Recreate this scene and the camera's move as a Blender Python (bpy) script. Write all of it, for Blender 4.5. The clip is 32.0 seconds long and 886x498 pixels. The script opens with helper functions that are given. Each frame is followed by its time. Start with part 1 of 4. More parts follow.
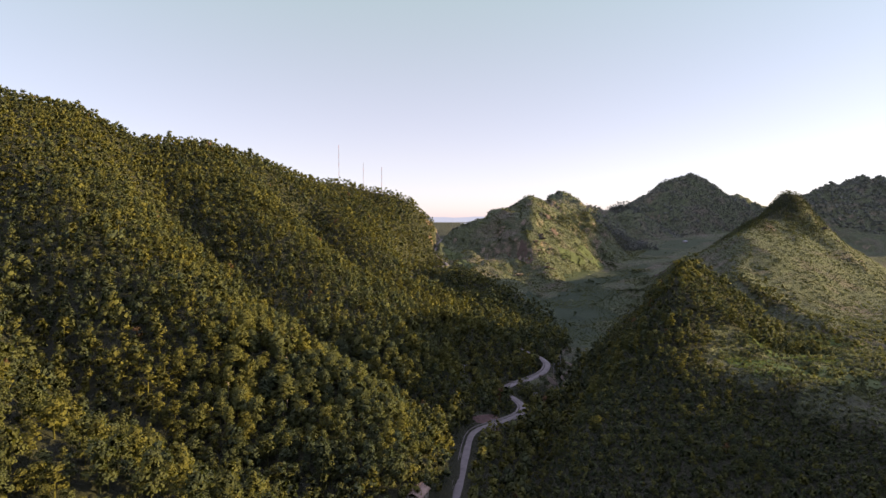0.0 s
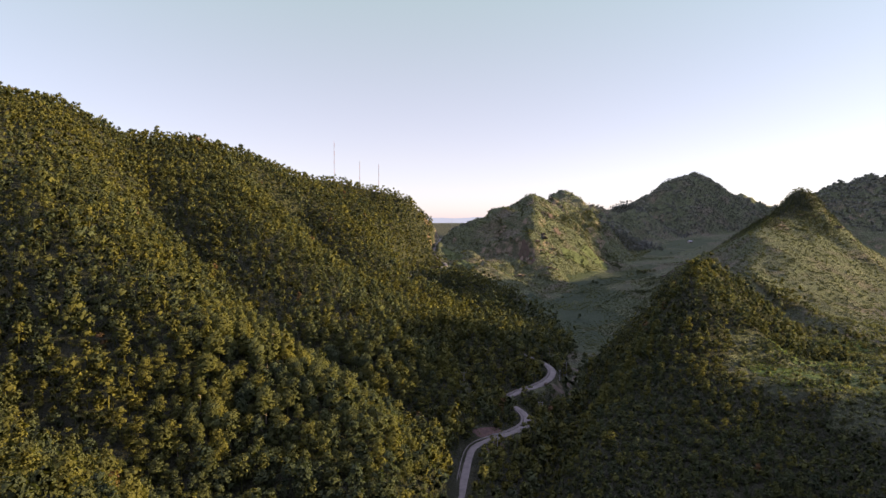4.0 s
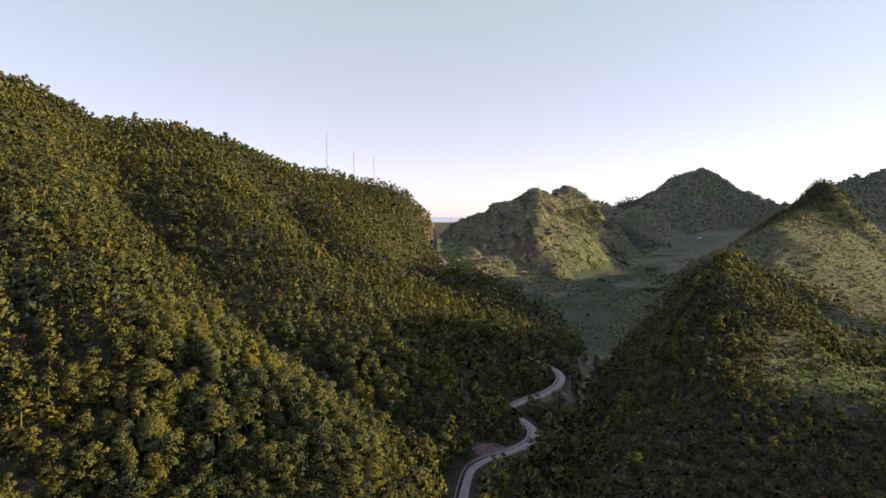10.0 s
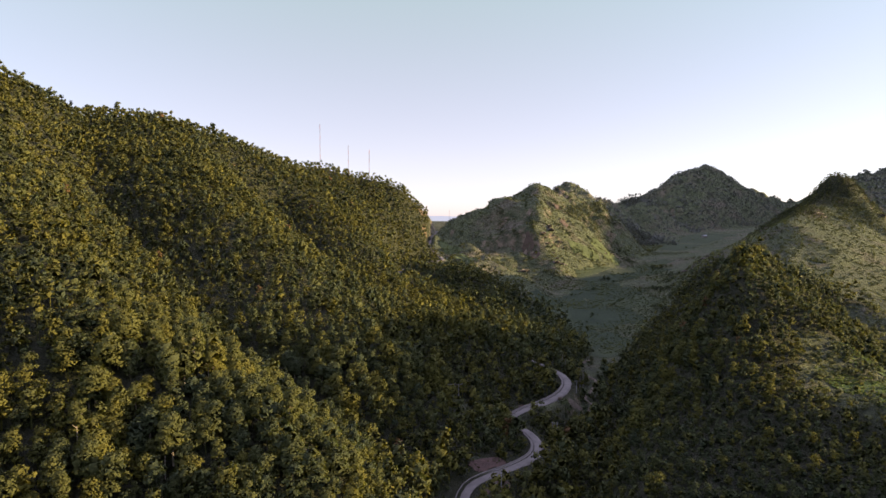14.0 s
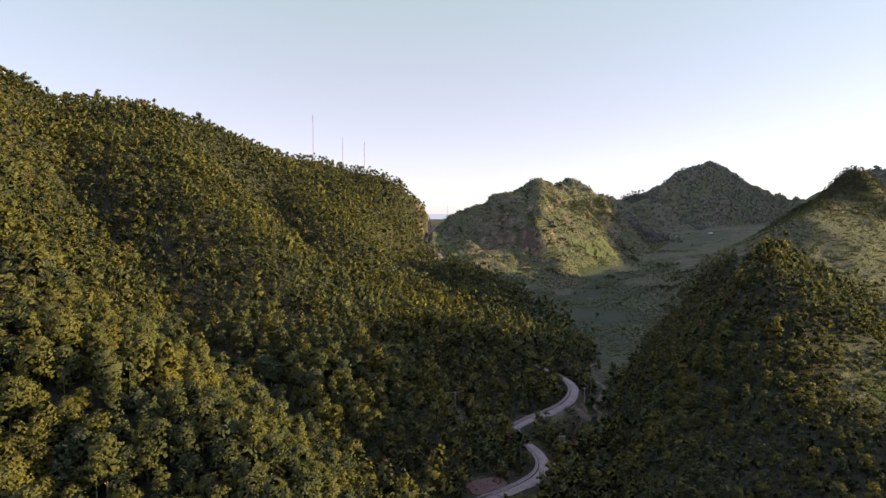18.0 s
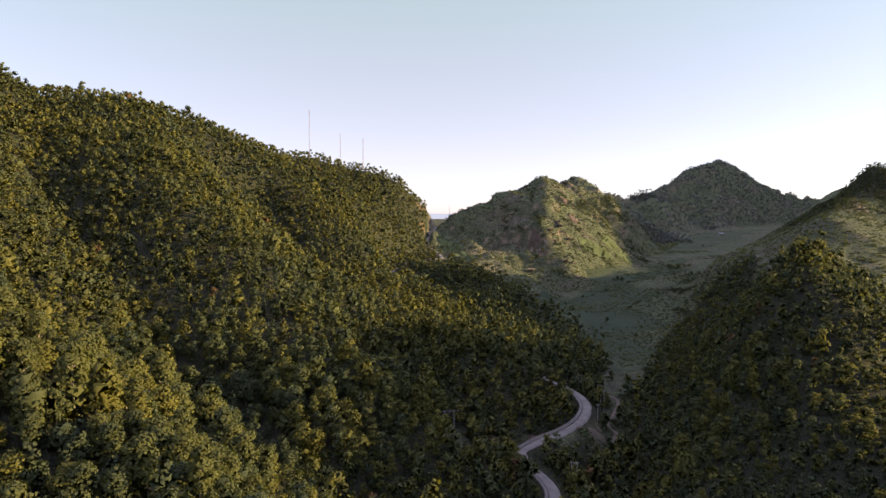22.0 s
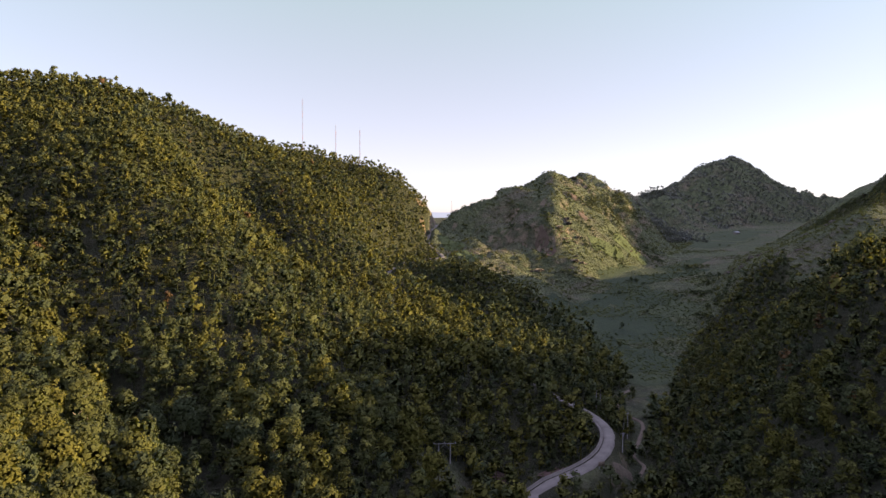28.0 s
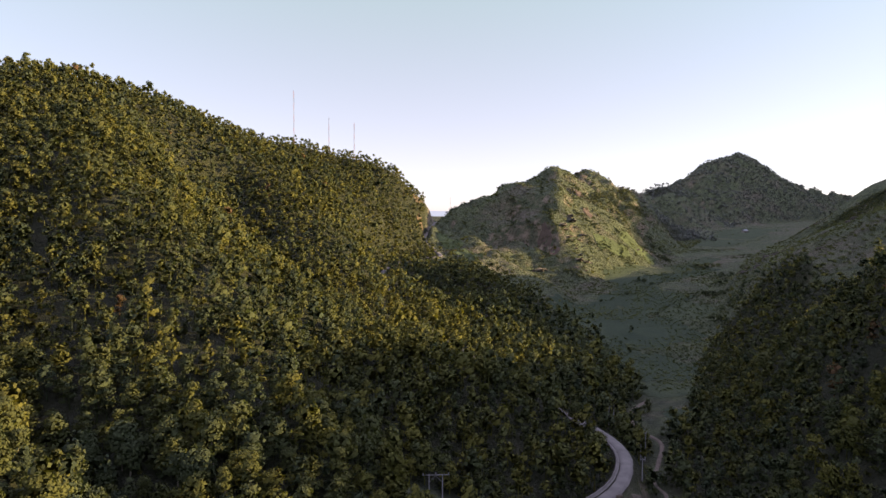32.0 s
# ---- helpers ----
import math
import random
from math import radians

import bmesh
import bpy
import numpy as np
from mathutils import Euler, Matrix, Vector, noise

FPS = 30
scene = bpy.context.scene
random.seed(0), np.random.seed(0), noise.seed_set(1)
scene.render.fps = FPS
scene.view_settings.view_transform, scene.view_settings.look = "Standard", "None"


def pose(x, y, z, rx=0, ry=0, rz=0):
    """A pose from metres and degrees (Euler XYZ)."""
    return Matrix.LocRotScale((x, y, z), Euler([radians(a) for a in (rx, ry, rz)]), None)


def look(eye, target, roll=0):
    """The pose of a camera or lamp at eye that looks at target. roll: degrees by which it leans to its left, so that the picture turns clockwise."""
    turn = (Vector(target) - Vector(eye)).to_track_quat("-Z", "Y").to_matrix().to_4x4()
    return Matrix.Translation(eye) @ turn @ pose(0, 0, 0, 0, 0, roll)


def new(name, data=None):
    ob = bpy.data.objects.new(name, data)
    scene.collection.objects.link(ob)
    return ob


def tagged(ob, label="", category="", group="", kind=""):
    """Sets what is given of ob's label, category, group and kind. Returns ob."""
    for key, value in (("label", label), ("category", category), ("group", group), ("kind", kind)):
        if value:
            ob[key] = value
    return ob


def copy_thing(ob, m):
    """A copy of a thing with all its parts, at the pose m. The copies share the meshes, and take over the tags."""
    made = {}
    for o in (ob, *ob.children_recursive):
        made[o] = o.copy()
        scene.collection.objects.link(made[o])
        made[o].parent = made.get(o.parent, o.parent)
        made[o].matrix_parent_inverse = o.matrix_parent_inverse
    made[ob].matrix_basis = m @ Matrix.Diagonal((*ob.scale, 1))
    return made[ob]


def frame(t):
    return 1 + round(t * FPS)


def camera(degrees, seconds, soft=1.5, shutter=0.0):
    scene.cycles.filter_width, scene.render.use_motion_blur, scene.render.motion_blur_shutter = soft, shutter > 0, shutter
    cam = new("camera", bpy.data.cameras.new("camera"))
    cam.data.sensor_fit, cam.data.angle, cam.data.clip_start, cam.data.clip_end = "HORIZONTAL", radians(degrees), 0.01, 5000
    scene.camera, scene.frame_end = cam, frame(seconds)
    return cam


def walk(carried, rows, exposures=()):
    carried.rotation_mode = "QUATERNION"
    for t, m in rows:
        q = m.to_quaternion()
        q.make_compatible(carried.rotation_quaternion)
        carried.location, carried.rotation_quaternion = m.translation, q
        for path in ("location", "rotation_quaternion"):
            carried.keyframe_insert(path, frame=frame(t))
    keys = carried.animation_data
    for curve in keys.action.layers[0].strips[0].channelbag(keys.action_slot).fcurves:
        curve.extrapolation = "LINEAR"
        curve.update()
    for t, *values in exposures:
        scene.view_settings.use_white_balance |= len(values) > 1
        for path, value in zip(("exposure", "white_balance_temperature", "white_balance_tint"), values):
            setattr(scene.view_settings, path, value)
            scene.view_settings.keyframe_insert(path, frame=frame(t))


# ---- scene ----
cam = camera(74.7, 32.0, soft=1.45)
METRES, EYE, TILT, LEAN, TURN = 200.0, 110.0, -3.0, 0.0, 0.0
ROWS = [
    (0.0, 0.0, 0.0, 0.0, 0.0, 0.0, -0.0),
    (0.5, 0.0013, 0.0145, 0.0007, -0.01, 0.01, 0.0),
    (1.0, 0.0027, 0.029, 0.0013, -0.02, 0.02, 0.01),
    (1.5, 0.0044, 0.0433, 0.0013, -0.03, 0.07, -0.01),
    (2.0, 0.0053, 0.0577, -0.0008, -0.07, 0.11, 0.0),
    (2.5, 0.005, 0.0726, -0.0029, -0.09, 0.11, 0.02),
    (3.0, 0.0052, 0.088, -0.0041, -0.06, 0.1, 0.02),
    (3.5, 0.0053, 0.1036, -0.0055, -0.04, 0.11, 0.02),
    (5.5, 0.0079, 0.168, -0.0113, 0.11, 0.11, 0.04),
    (6.0, 0.0089, 0.1836, -0.0131, 0.12, 0.11, 0.03),
    (6.5, 0.0102, 0.1988, -0.0151, 0.12, 0.12, 0.02),
    (7.0, 0.0112, 0.2139, -0.0173, 0.11, 0.12, 0.0),
    (7.5, 0.0125, 0.2292, -0.0196, 0.11, 0.15, -0.01),
    (8.0, 0.0138, 0.2447, -0.0217, 0.1, 0.17, -0.02),
    (8.5, 0.0151, 0.2602, -0.0241, 0.09, 0.17, -0.01),
    (9.0, 0.0164, 0.2758, -0.0266, 0.08, 0.15, -0.01),
    (9.5, 0.0178, 0.2913, -0.0294, 0.09, 0.15, -0.0),
    (10.0, 0.0193, 0.3067, -0.0321, 0.08, 0.15, 0.02),
    (10.5, 0.0206, 0.3222, -0.0347, 0.06, 0.15, 0.03),
    (11.0, 0.0218, 0.3376, -0.0373, 0.08, 0.14, 0.03),
    (11.5, 0.0232, 0.3532, -0.039, 0.08, 0.13, 0.02),
    (12.0, 0.0245, 0.3687, -0.0392, 0.08, 0.12, 0.03),
    (12.5, 0.0257, 0.3841, -0.0399, 0.06, 0.15, 0.02),
    (13.0, 0.0269, 0.3992, -0.0423, 0.07, 0.15, 0.02),
    (13.5, 0.0281, 0.4146, -0.0443, 0.06, 0.13, 0.01),
    (14.0, 0.0296, 0.4303, -0.0458, 0.05, 0.11, 0.02),
    (14.5, 0.0309, 0.4461, -0.0478, 0.02, 0.11, 0.0),
    (16.5, 0.0349, 0.5093, -0.0543, -0.08, -0.02, -0.09),
    (17.0, 0.0361, 0.5251, -0.0555, -0.04, -0.02, -0.09),
    (17.5, 0.0373, 0.5407, -0.056, -0.02, -0.04, -0.11),
    (18.0, 0.0386, 0.5563, -0.0558, -0.0, -0.03, -0.12),
    (18.5, 0.0398, 0.5717, -0.0555, 0.02, -0.04, -0.12),
    (19.0, 0.041, 0.5871, -0.0553, 0.05, -0.02, -0.13),
    (19.5, 0.0423, 0.6026, -0.0548, 0.11, -0.03, -0.13),
    (20.0, 0.0435, 0.6181, -0.0547, 0.16, -0.02, -0.15),
    (20.5, 0.0447, 0.6334, -0.0542, 0.2, -0.04, -0.18),
    (21.0, 0.046, 0.6486, -0.0536, 0.26, -0.06, -0.17),
    (21.5, 0.0474, 0.6642, -0.0533, 0.31, -0.05, -0.18),
    (22.0, 0.0488, 0.6801, -0.0527, 0.34, -0.04, -0.2),
    (22.5, 0.05, 0.6959, -0.0523, 0.37, -0.02, -0.21),
    (23.0, 0.0515, 0.7114, -0.052, 0.41, -0.01, -0.21),
    (23.5, 0.0526, 0.7268, -0.0514, 0.44, -0.03, -0.21),
    (24.0, 0.0536, 0.7424, -0.0508, 0.5, -0.05, -0.22),
    (24.5, 0.0548, 0.7582, -0.0501, 0.57, -0.08, -0.22),
    (25.0, 0.0559, 0.7737, -0.0492, 0.6, -0.09, -0.24),
    (25.5, 0.0567, 0.789, -0.0487, 0.63, -0.08, -0.25),
    (27.5, 0.0614, 0.8484, -0.0524, 0.76, -0.1, -0.31),
    (28.0, 0.0628, 0.8638, -0.0546, 0.79, -0.12, -0.32),
    (28.5, 0.0641, 0.8794, -0.0575, 0.81, -0.13, -0.32),
    (29.0, 0.0657, 0.8953, -0.0598, 0.82, -0.15, -0.31),
    (29.5, 0.067, 0.9118, -0.0612, 0.81, -0.15, -0.3),
    (30.0, 0.0683, 0.9281, -0.0612, 0.82, -0.18, -0.28),
    (30.5, 0.0694, 0.9443, -0.0601, 0.82, -0.19, -0.29),
    (31.0, 0.0706, 0.9605, -0.0588, 0.83, -0.19, -0.3),
    (31.5, 0.0719, 0.9765, -0.0579, 0.86, -0.19, -0.31),
    (32.0, 0.0733, 0.9924, -0.0573, 0.86, -0.22, -0.33),
]
walk(cam, [(t, pose(0, 0, EYE, TILT, LEAN, TURN) @ pose(METRES * x, METRES * y, METRES * z, 90 + pitch, roll, yaw)) for t, x, y, z, yaw, pitch, roll in ROWS],
     [(0, 1.72, 6500, 18), (14, 1.77, 6500, 18), (32, 1.85, 6500, 18)])

# ---------------------------------------------------------------- light
SUN_AZ, SUN_EL = 88.0, 11.0          # degrees to the right of straight ahead (+y), above the horizon
world = bpy.data.worlds.new("sky")
scene.world = world
world.use_nodes = True
wn = world.node_tree
sky = wn.nodes.new("ShaderNodeTexSky")
sky.sky_type = "NISHITA"
sky.sun_disc = False
sky.sun_elevation, sky.sun_rotation = radians(SUN_EL), radians(SUN_AZ)
sky.altitude, sky.air_density, sky.dust_density, sky.ozone_density = 1200, 0.8, 1.3, 1.0
wn.nodes["Background"].inputs[1].default_value = 0.05
wn.links.new(sky.outputs[0], wn.nodes["Background"].inputs[0])
# hazy evening air: rosy white low down, blue overhead; unseen zenith raised as fill
haze = wn.nodes.new("ShaderNodeBackground")
where = wn.nodes.new("ShaderNodeTexCoord")
parts = wn.nodes.new("ShaderNodeSeparateXYZ")
fade = wn.nodes.new("ShaderNodeValToRGB")
wn.links.new(where.outputs["Generated"], parts.inputs[0])
wn.links.new(parts.outputs["Z"], fade.inputs[0])
for k, (p, c) in enumerate(((0.0, (0.124, 0.090, 0.130)), (0.10, (0.134, 0.098, 0.092)), (0.36, (0.104, 0.119, 0.086)), (1.0, (0.38, 0.36, 0.56)))):
    e = fade.color_ramp.elements[k] if k < 2 else fade.color_ramp.elements.new(p)
    e.position, e.color = p, (*c, 1)
wn.links.new(fade.outputs[0], haze.inputs[0])
haze.inputs[1].default_value = 1.0
both = wn.nodes.new("ShaderNodeAddShader")
wn.links.new(wn.nodes["Background"].outputs[0], both.inputs[0])
wn.links.new(haze.outputs[0], both.inputs[1])
wn.links.new(both.outputs[0], wn.nodes["World Output"].inputs[0])
sun = new("sun", bpy.data.lights.new("sun", "SUN"))
sun.data.energy, sun.data.angle, sun.data.color = 4.6, radians(0.8), (1.0, 0.75, 0.38)
az, el = radians(SUN_AZ), radians(SUN_EL)
sun.matrix_world = look((math.sin(az) * math.cos(el) * 900, math.cos(az) * math.cos(el) * 900, math.sin(el) * 900), (0, 0, 0))

# ---------------------------------------------------------------- plan: height of the ground
def lattice(ix, iy, seed):
    n = (ix.astype(np.int64) * 374761393 + iy.astype(np.int64) * 668265263 + seed * 1442695041) & 0x7FFFFFFF
    n = ((n ^ (n >> 13)) * 1274126177) & 0x7FFFFFFF
    return ((n ^ (n >> 16)) & 0xFFFF) / 65535.0


def vnoise(x, y, size, seed=0):
    """Smooth noise from -1 to 1."""
    x, y = np.asarray(x, float) / size, np.asarray(y, float) / size
    ix, iy = np.floor(x), np.floor(y)
    fx, fy = x - ix, y - iy
    fx, fy = fx * fx * (3 - 2 * fx), fy * fy * (3 - 2 * fy)
    a, b = lattice(ix, iy, seed), lattice(ix + 1, iy, seed)
    c, d = lattice(ix, iy + 1, seed), lattice(ix + 1, iy + 1, seed)
    return 2 * ((a * (1 - fx) + b * fx) * (1 - fy) + (c * (1 - fx) + d * fx) * fy) - 1


def smax(a, b, s):
    k = np.maximum(s - np.abs(a - b), 0) / s
    return np.maximum(a, b) + k * k * s * 0.25


def smin(a, b, s):
    return -smax(-a, -b, s)


def along(x, y, line):
    """Distance to a polyline of (x, y, values...), side (+ left of its way) and its values there."""
    best = np.full(np.shape(x), 1e9)
    vals = [np.zeros(np.shape(x)) for _ in line[0][2:]]
    side = np.zeros(np.shape(x))
    for p, q in zip(line[:-1], line[1:]):
        dx, dy = q[0] - p[0], q[1] - p[1]
        f = np.clip(((x - p[0]) * dx + (y - p[1]) * dy) / (dx * dx + dy * dy), 0, 1)
        d = np.hypot(x - p[0] - f * dx, y - p[1] - f * dy)
        near = d < best
        best = np.where(near, d, best)
        side = np.where(near, np.sign(dx * (y - p[1]) - dy * (x - p[0])), side)
        for i in range(len(vals)):
            vals[i] = np.where(near, p[2 + i] + f * (q[2 + i] - p[2 + i]), vals[i])
    return (best, side, *vals)


# ridges: (x, y, height, fall per metre) along the crest
CREST = [(-760, 120, 250, .42), (-560, 320, 232, .42), (-382, 506, 215, .42), (-340, 556, 209, .42), (-306, 585, 187, .42), (-292, 595, 186, .42), (-262, 615, 186, .42), (-227, 645, 179, .45), (-187, 679, 162, .5),
         (-131, 734, 154, .6), (-80, 761, 143, .75), (-44, 772, 127, .8), (-17, 778, 106, .9), (-6, 784, 92, 1.0), (-1, 786, 83, 1.0)]
SPURS = [
    [(-300, 440, 150, .45), (-156, 330, 90, .5), (-101, 285, 64, .5), (-56, 258, 45, .55), (-34, 240, 33, .6), (-18, 225, 20, .7)],
    [(-190, 600, 140, .5), (-120, 500, 90, .5), (-64, 432, 55, .5), (-20, 404, 42, .5), (22, 396, 36, .6), (56, 386, 22, .7)],
    [(-3, 784, 82, .6), (40, 720, 60, .5), (92, 650, 32, .5)],
    [(0, 720, 52, .25), (25, 580, 34, .25), (50, 450, 20, .3)],
    [(-330, 330, 132, .45), (-200, 220, 98, .55), (-115, 152, 72, .6), (-66, 128, 42, .65), (-35, 114, 20, .7)],
]
# gullies: (x, y, height) of their beds
GULLIES = [[(-40, 185, 8), (-75, 190, 15), (-118, 203, 31), (-200, 262, 74), (-300, 340, 132)],
           [(0, 274, 8), (-35, 292, 18), (-70, 320, 30), (-108, 356, 48), (-180, 420, 94), (-250, 500, 150)],
           [(40, 425, 20), (-10, 455, 32), (-70, 500, 53), (-125, 570, 88)]]
HILL_A = [(4, 791, 85, 0.9), (8, 794, 91, 0.8), (35, 804, 106, 0.78), (59, 814, 119, 0.75), (95, 828, 129, 0.7), (119, 838, 143, 0.75), (133, 846, 138, 0.8), (150, 862, 130, 0.8), (167, 876, 132, 0.8), (184, 888, 126, 0.8), (200, 960, 118, 0.7), (212, 1070, 138, 0.7), (229, 1104, 163, 0.7), (252, 1116, 151, 0.7), (285, 1128, 134, 0.65), (325, 1148, 124, 0.65), (352, 1153, 137, 0.6), (384, 1170, 124, 0.6), (410, 1190, 108, 0.6)]
SPUR_A = [(121, 838, 143, .85), (113, 800, 122, .95), (113, 765, 98, 1.0), (123, 725, 62, 1.0), (132, 700, 38, .9)]
SPUR_B = [(165, 880, 126, 0.75), (190, 840, 108, 0.75), (235, 805, 66, 0.8)]
SPUR_C = [(205, 1085, 142, .6), (270, 1010, 100, .6), (320, 945, 66, .7)]
PEAK = [(395, 1270, 122, .6), (512, 1319, 196, .6), (545, 1328, 204, .6), (569, 1332, 214, .6), (627, 1330, 181, .6), (691, 1328, 143, .5), (790, 1300, 138, .5)]
PEAK_SPUR = [(569, 1332, 210, .6), (540, 1230, 140, .6), (510, 1150, 90, .6)]
BEHIND = [(760, 1640, 146, .5), (824, 1630, 178, .6), (895, 1629, 140, .5), (1100, 1640, 120, .5)]
FAR_RIGHT = [(560, 985, 100, .5), (624, 1003, 150, .55), (684, 1029, 170, .6), (742, 1055, 187, .6), (801, 1055, 176, .6), (900, 1040, 120, .5), (1200, 1000, 90, .4)]
KNOB = [(262, 597, 52, .8), (314, 612, 80, .75), (346, 626, 107, .8), (360, 631, 130, 1.1), (371, 634, 140, 1.3), (384, 639, 140, 1.3), (396, 641, 127, 1.0), (413, 639, 107, .8), (440, 628, 78, .6), (490, 620, 46, .5)]
# unseen ridge, added to keep the far peak in shade
SHADE_RIDGE_FAR = [(1000, 860, 250, 1.15), (1105, 1000, 275, 1.25), (1160, 1180, 305, 1.35), (1200, 1360, 345, 1.4)]
# unseen ridge to the right, added to shade the slope below the shelf
SHADE_RIDGE_NEAR = [(300, -60, 96, .5), (320, 60, 98, .5), (325, 140, 90, .55), (330, 200, 88, .6), (333, 243, 72, .7)]
KNOB_RIDGE = [(250, 556, 66, .62), (272, 562, 81, .62), (291, 569, 93, .62), (320, 592, 103, .62), (348, 616, 114, .64), (374, 636, 128, .7), (386, 639, 128, .7), (413, 639, 106, .62), (445, 636, 80, .6), (490, 632, 52, .55)]
KNOB_FACE = [(310, 578, 93, .5), (290, 530, 74, .5), (276, 485, 54, .5)]
KNOB_BACK = [(296, 580, 90, .62), (307, 636, 82, .62), (344, 691, 72, .62), (352, 760, 48, .6)]
# mostly hidden spur, added to throw shade on the valley floor
SPUR_R = [(684, 1029, 168, .5), (590, 960, 154, .5), (542, 905, 147, .5), (492, 822, 112, .55), (450, 722, 74, .55)]
KNOLL = [(232, 398, 36, .6), (201, 398, 52, .9), (181, 388, 69, 1.0), (160, 380, 82, 1.15), (151, 377, 82, 1.15), (146, 330, 66, 1.0), (126, 306, 50, 1.0), (110, 288, 36, 1.0)]
# unseen rise behind the knoll, added to shade the opposite spur's tip
KNOLL_SHADE = [(160, 384, 78, 1.0), (168, 404, 75, .9), (180, 425, 56, .9)]
# spur mostly hidden by the knoll, added to shade the valley fields
SHADE_SPUR = [(258, 405, 38, .5), (240, 470, 60, .7), (212, 522, 36, .6)]
WEST_RIM = [(291, 569, 92, .62), (276, 538, 77, .66), (259, 508, 66, .7), (244, 470, 60, .75), (240, 440, 48, .75)]
SHELF = [(168, 302, 35, .2), (215, 330, 34, .15), (262, 398, 35, .2)]
PLATEAU = [(122, 285, 36, .75), (150, 273, 36, .75), (172, 258, 34, .7), (178, 205, 25, .7), (186, 120, 14, .7)]
# upland to the east, steeper on its valley side
EAST = [(200, 40, 10), (205, 200, 25), (215, 290, 31), (262, 380, 32), (285, 460, 37), (302, 540, 43), (320, 600, 47), (350, 650, 50), (520, 700, 54), (720, 760, 60), (900, 800, 60)]
# valley: (x, y, height, half width)
VALLEY = [(-40, -900, -40, 30), (-10, -200, -16, 8), (22, 150, -8, 5), (38, 250, -6, 5), (62, 310, -3, 7), (88, 365, 3, 10), (112, 430, 8, 22), (125, 520, 10, 46),
          (142, 585, 15, 54), (188, 680, 30, 46), (268, 775, 46, 30), (345, 880, 57, 34), (430, 985, 66, 76), (560, 1120, 74, 66), (760, 1240, 84, 50)]
# the road: (x, y, height)
ROAD = [(-20, -400, -20), (-10, 60, -4), (-4, 150, 1), (0, 190, 2), (5, 217, 3.5), (9, 245, 4.4), (12, 266, 5.6), (15, 277, 6.4), (21, 283, 7), (30, 289, 7.4), (38, 296, 7.9), (42, 303, 8.3), (43, 311, 8.7), (41, 319, 9.1),
        (36.5, 328, 9.8), (36.5, 335, 10.7), (42, 339.5, 12), (51, 344.5, 13.4), (59, 351, 14.6), (65, 361, 15.5), (67.5, 373, 16.5), (64, 386, 17.4), (52, 406, 19), (26, 450, 25), (-10, 520, 35), (-34, 600, 46),
        (-28, 660, 51), (-8, 690, 53), (5, 699, 54), (0, 715, 58), (-10, 735, 66), (-8, 757, 75), (-2, 784, 82), (2, 830, 78), (-20, 930, 60)]
# dirt track that leaves the road for the fields
TRACK = [(52, 341), (57, 345), (64, 351), (71, 357), (77, 364), (79.5, 369), (78, 376), (84, 388), (90, 403), (85, 415), (88, 430), (100, 446), (112, 480)]


def smooth_line(line, step):
    """The polyline rounded by a Catmull-Rom curve, about one point every step metres."""
    out = []
    for i in range(len(line) - 1):
        p0, p1, p2, p3 = (np.array(line[min(max(j, 0), len(line) - 1)], float) for j in (i - 1, i, i + 1, i + 2))
        n = max(1, int(np.hypot(*(p2 - p1)[:2]) / step))
        for k in range(n):
            t = k / n
            out.append(tuple(0.5 * (2 * p1 + (p2 - p0) * t + (2 * p0 - 5 * p1 + 4 * p2 - p3) * t * t + (3 * p1 - p0 - 3 * p2 + p3) * t ** 3)))
    out.append(tuple(map(float, line[-1])))
    return out


ROAD_FINE = smooth_line(ROAD, 4.0)
ROAD_HALF = 1.5


def ridge(x, y, line, r=12.0):
    d, _, z, k = along(x, y, line)
    return z - k * (np.sqrt(d * d + r * r) - r)


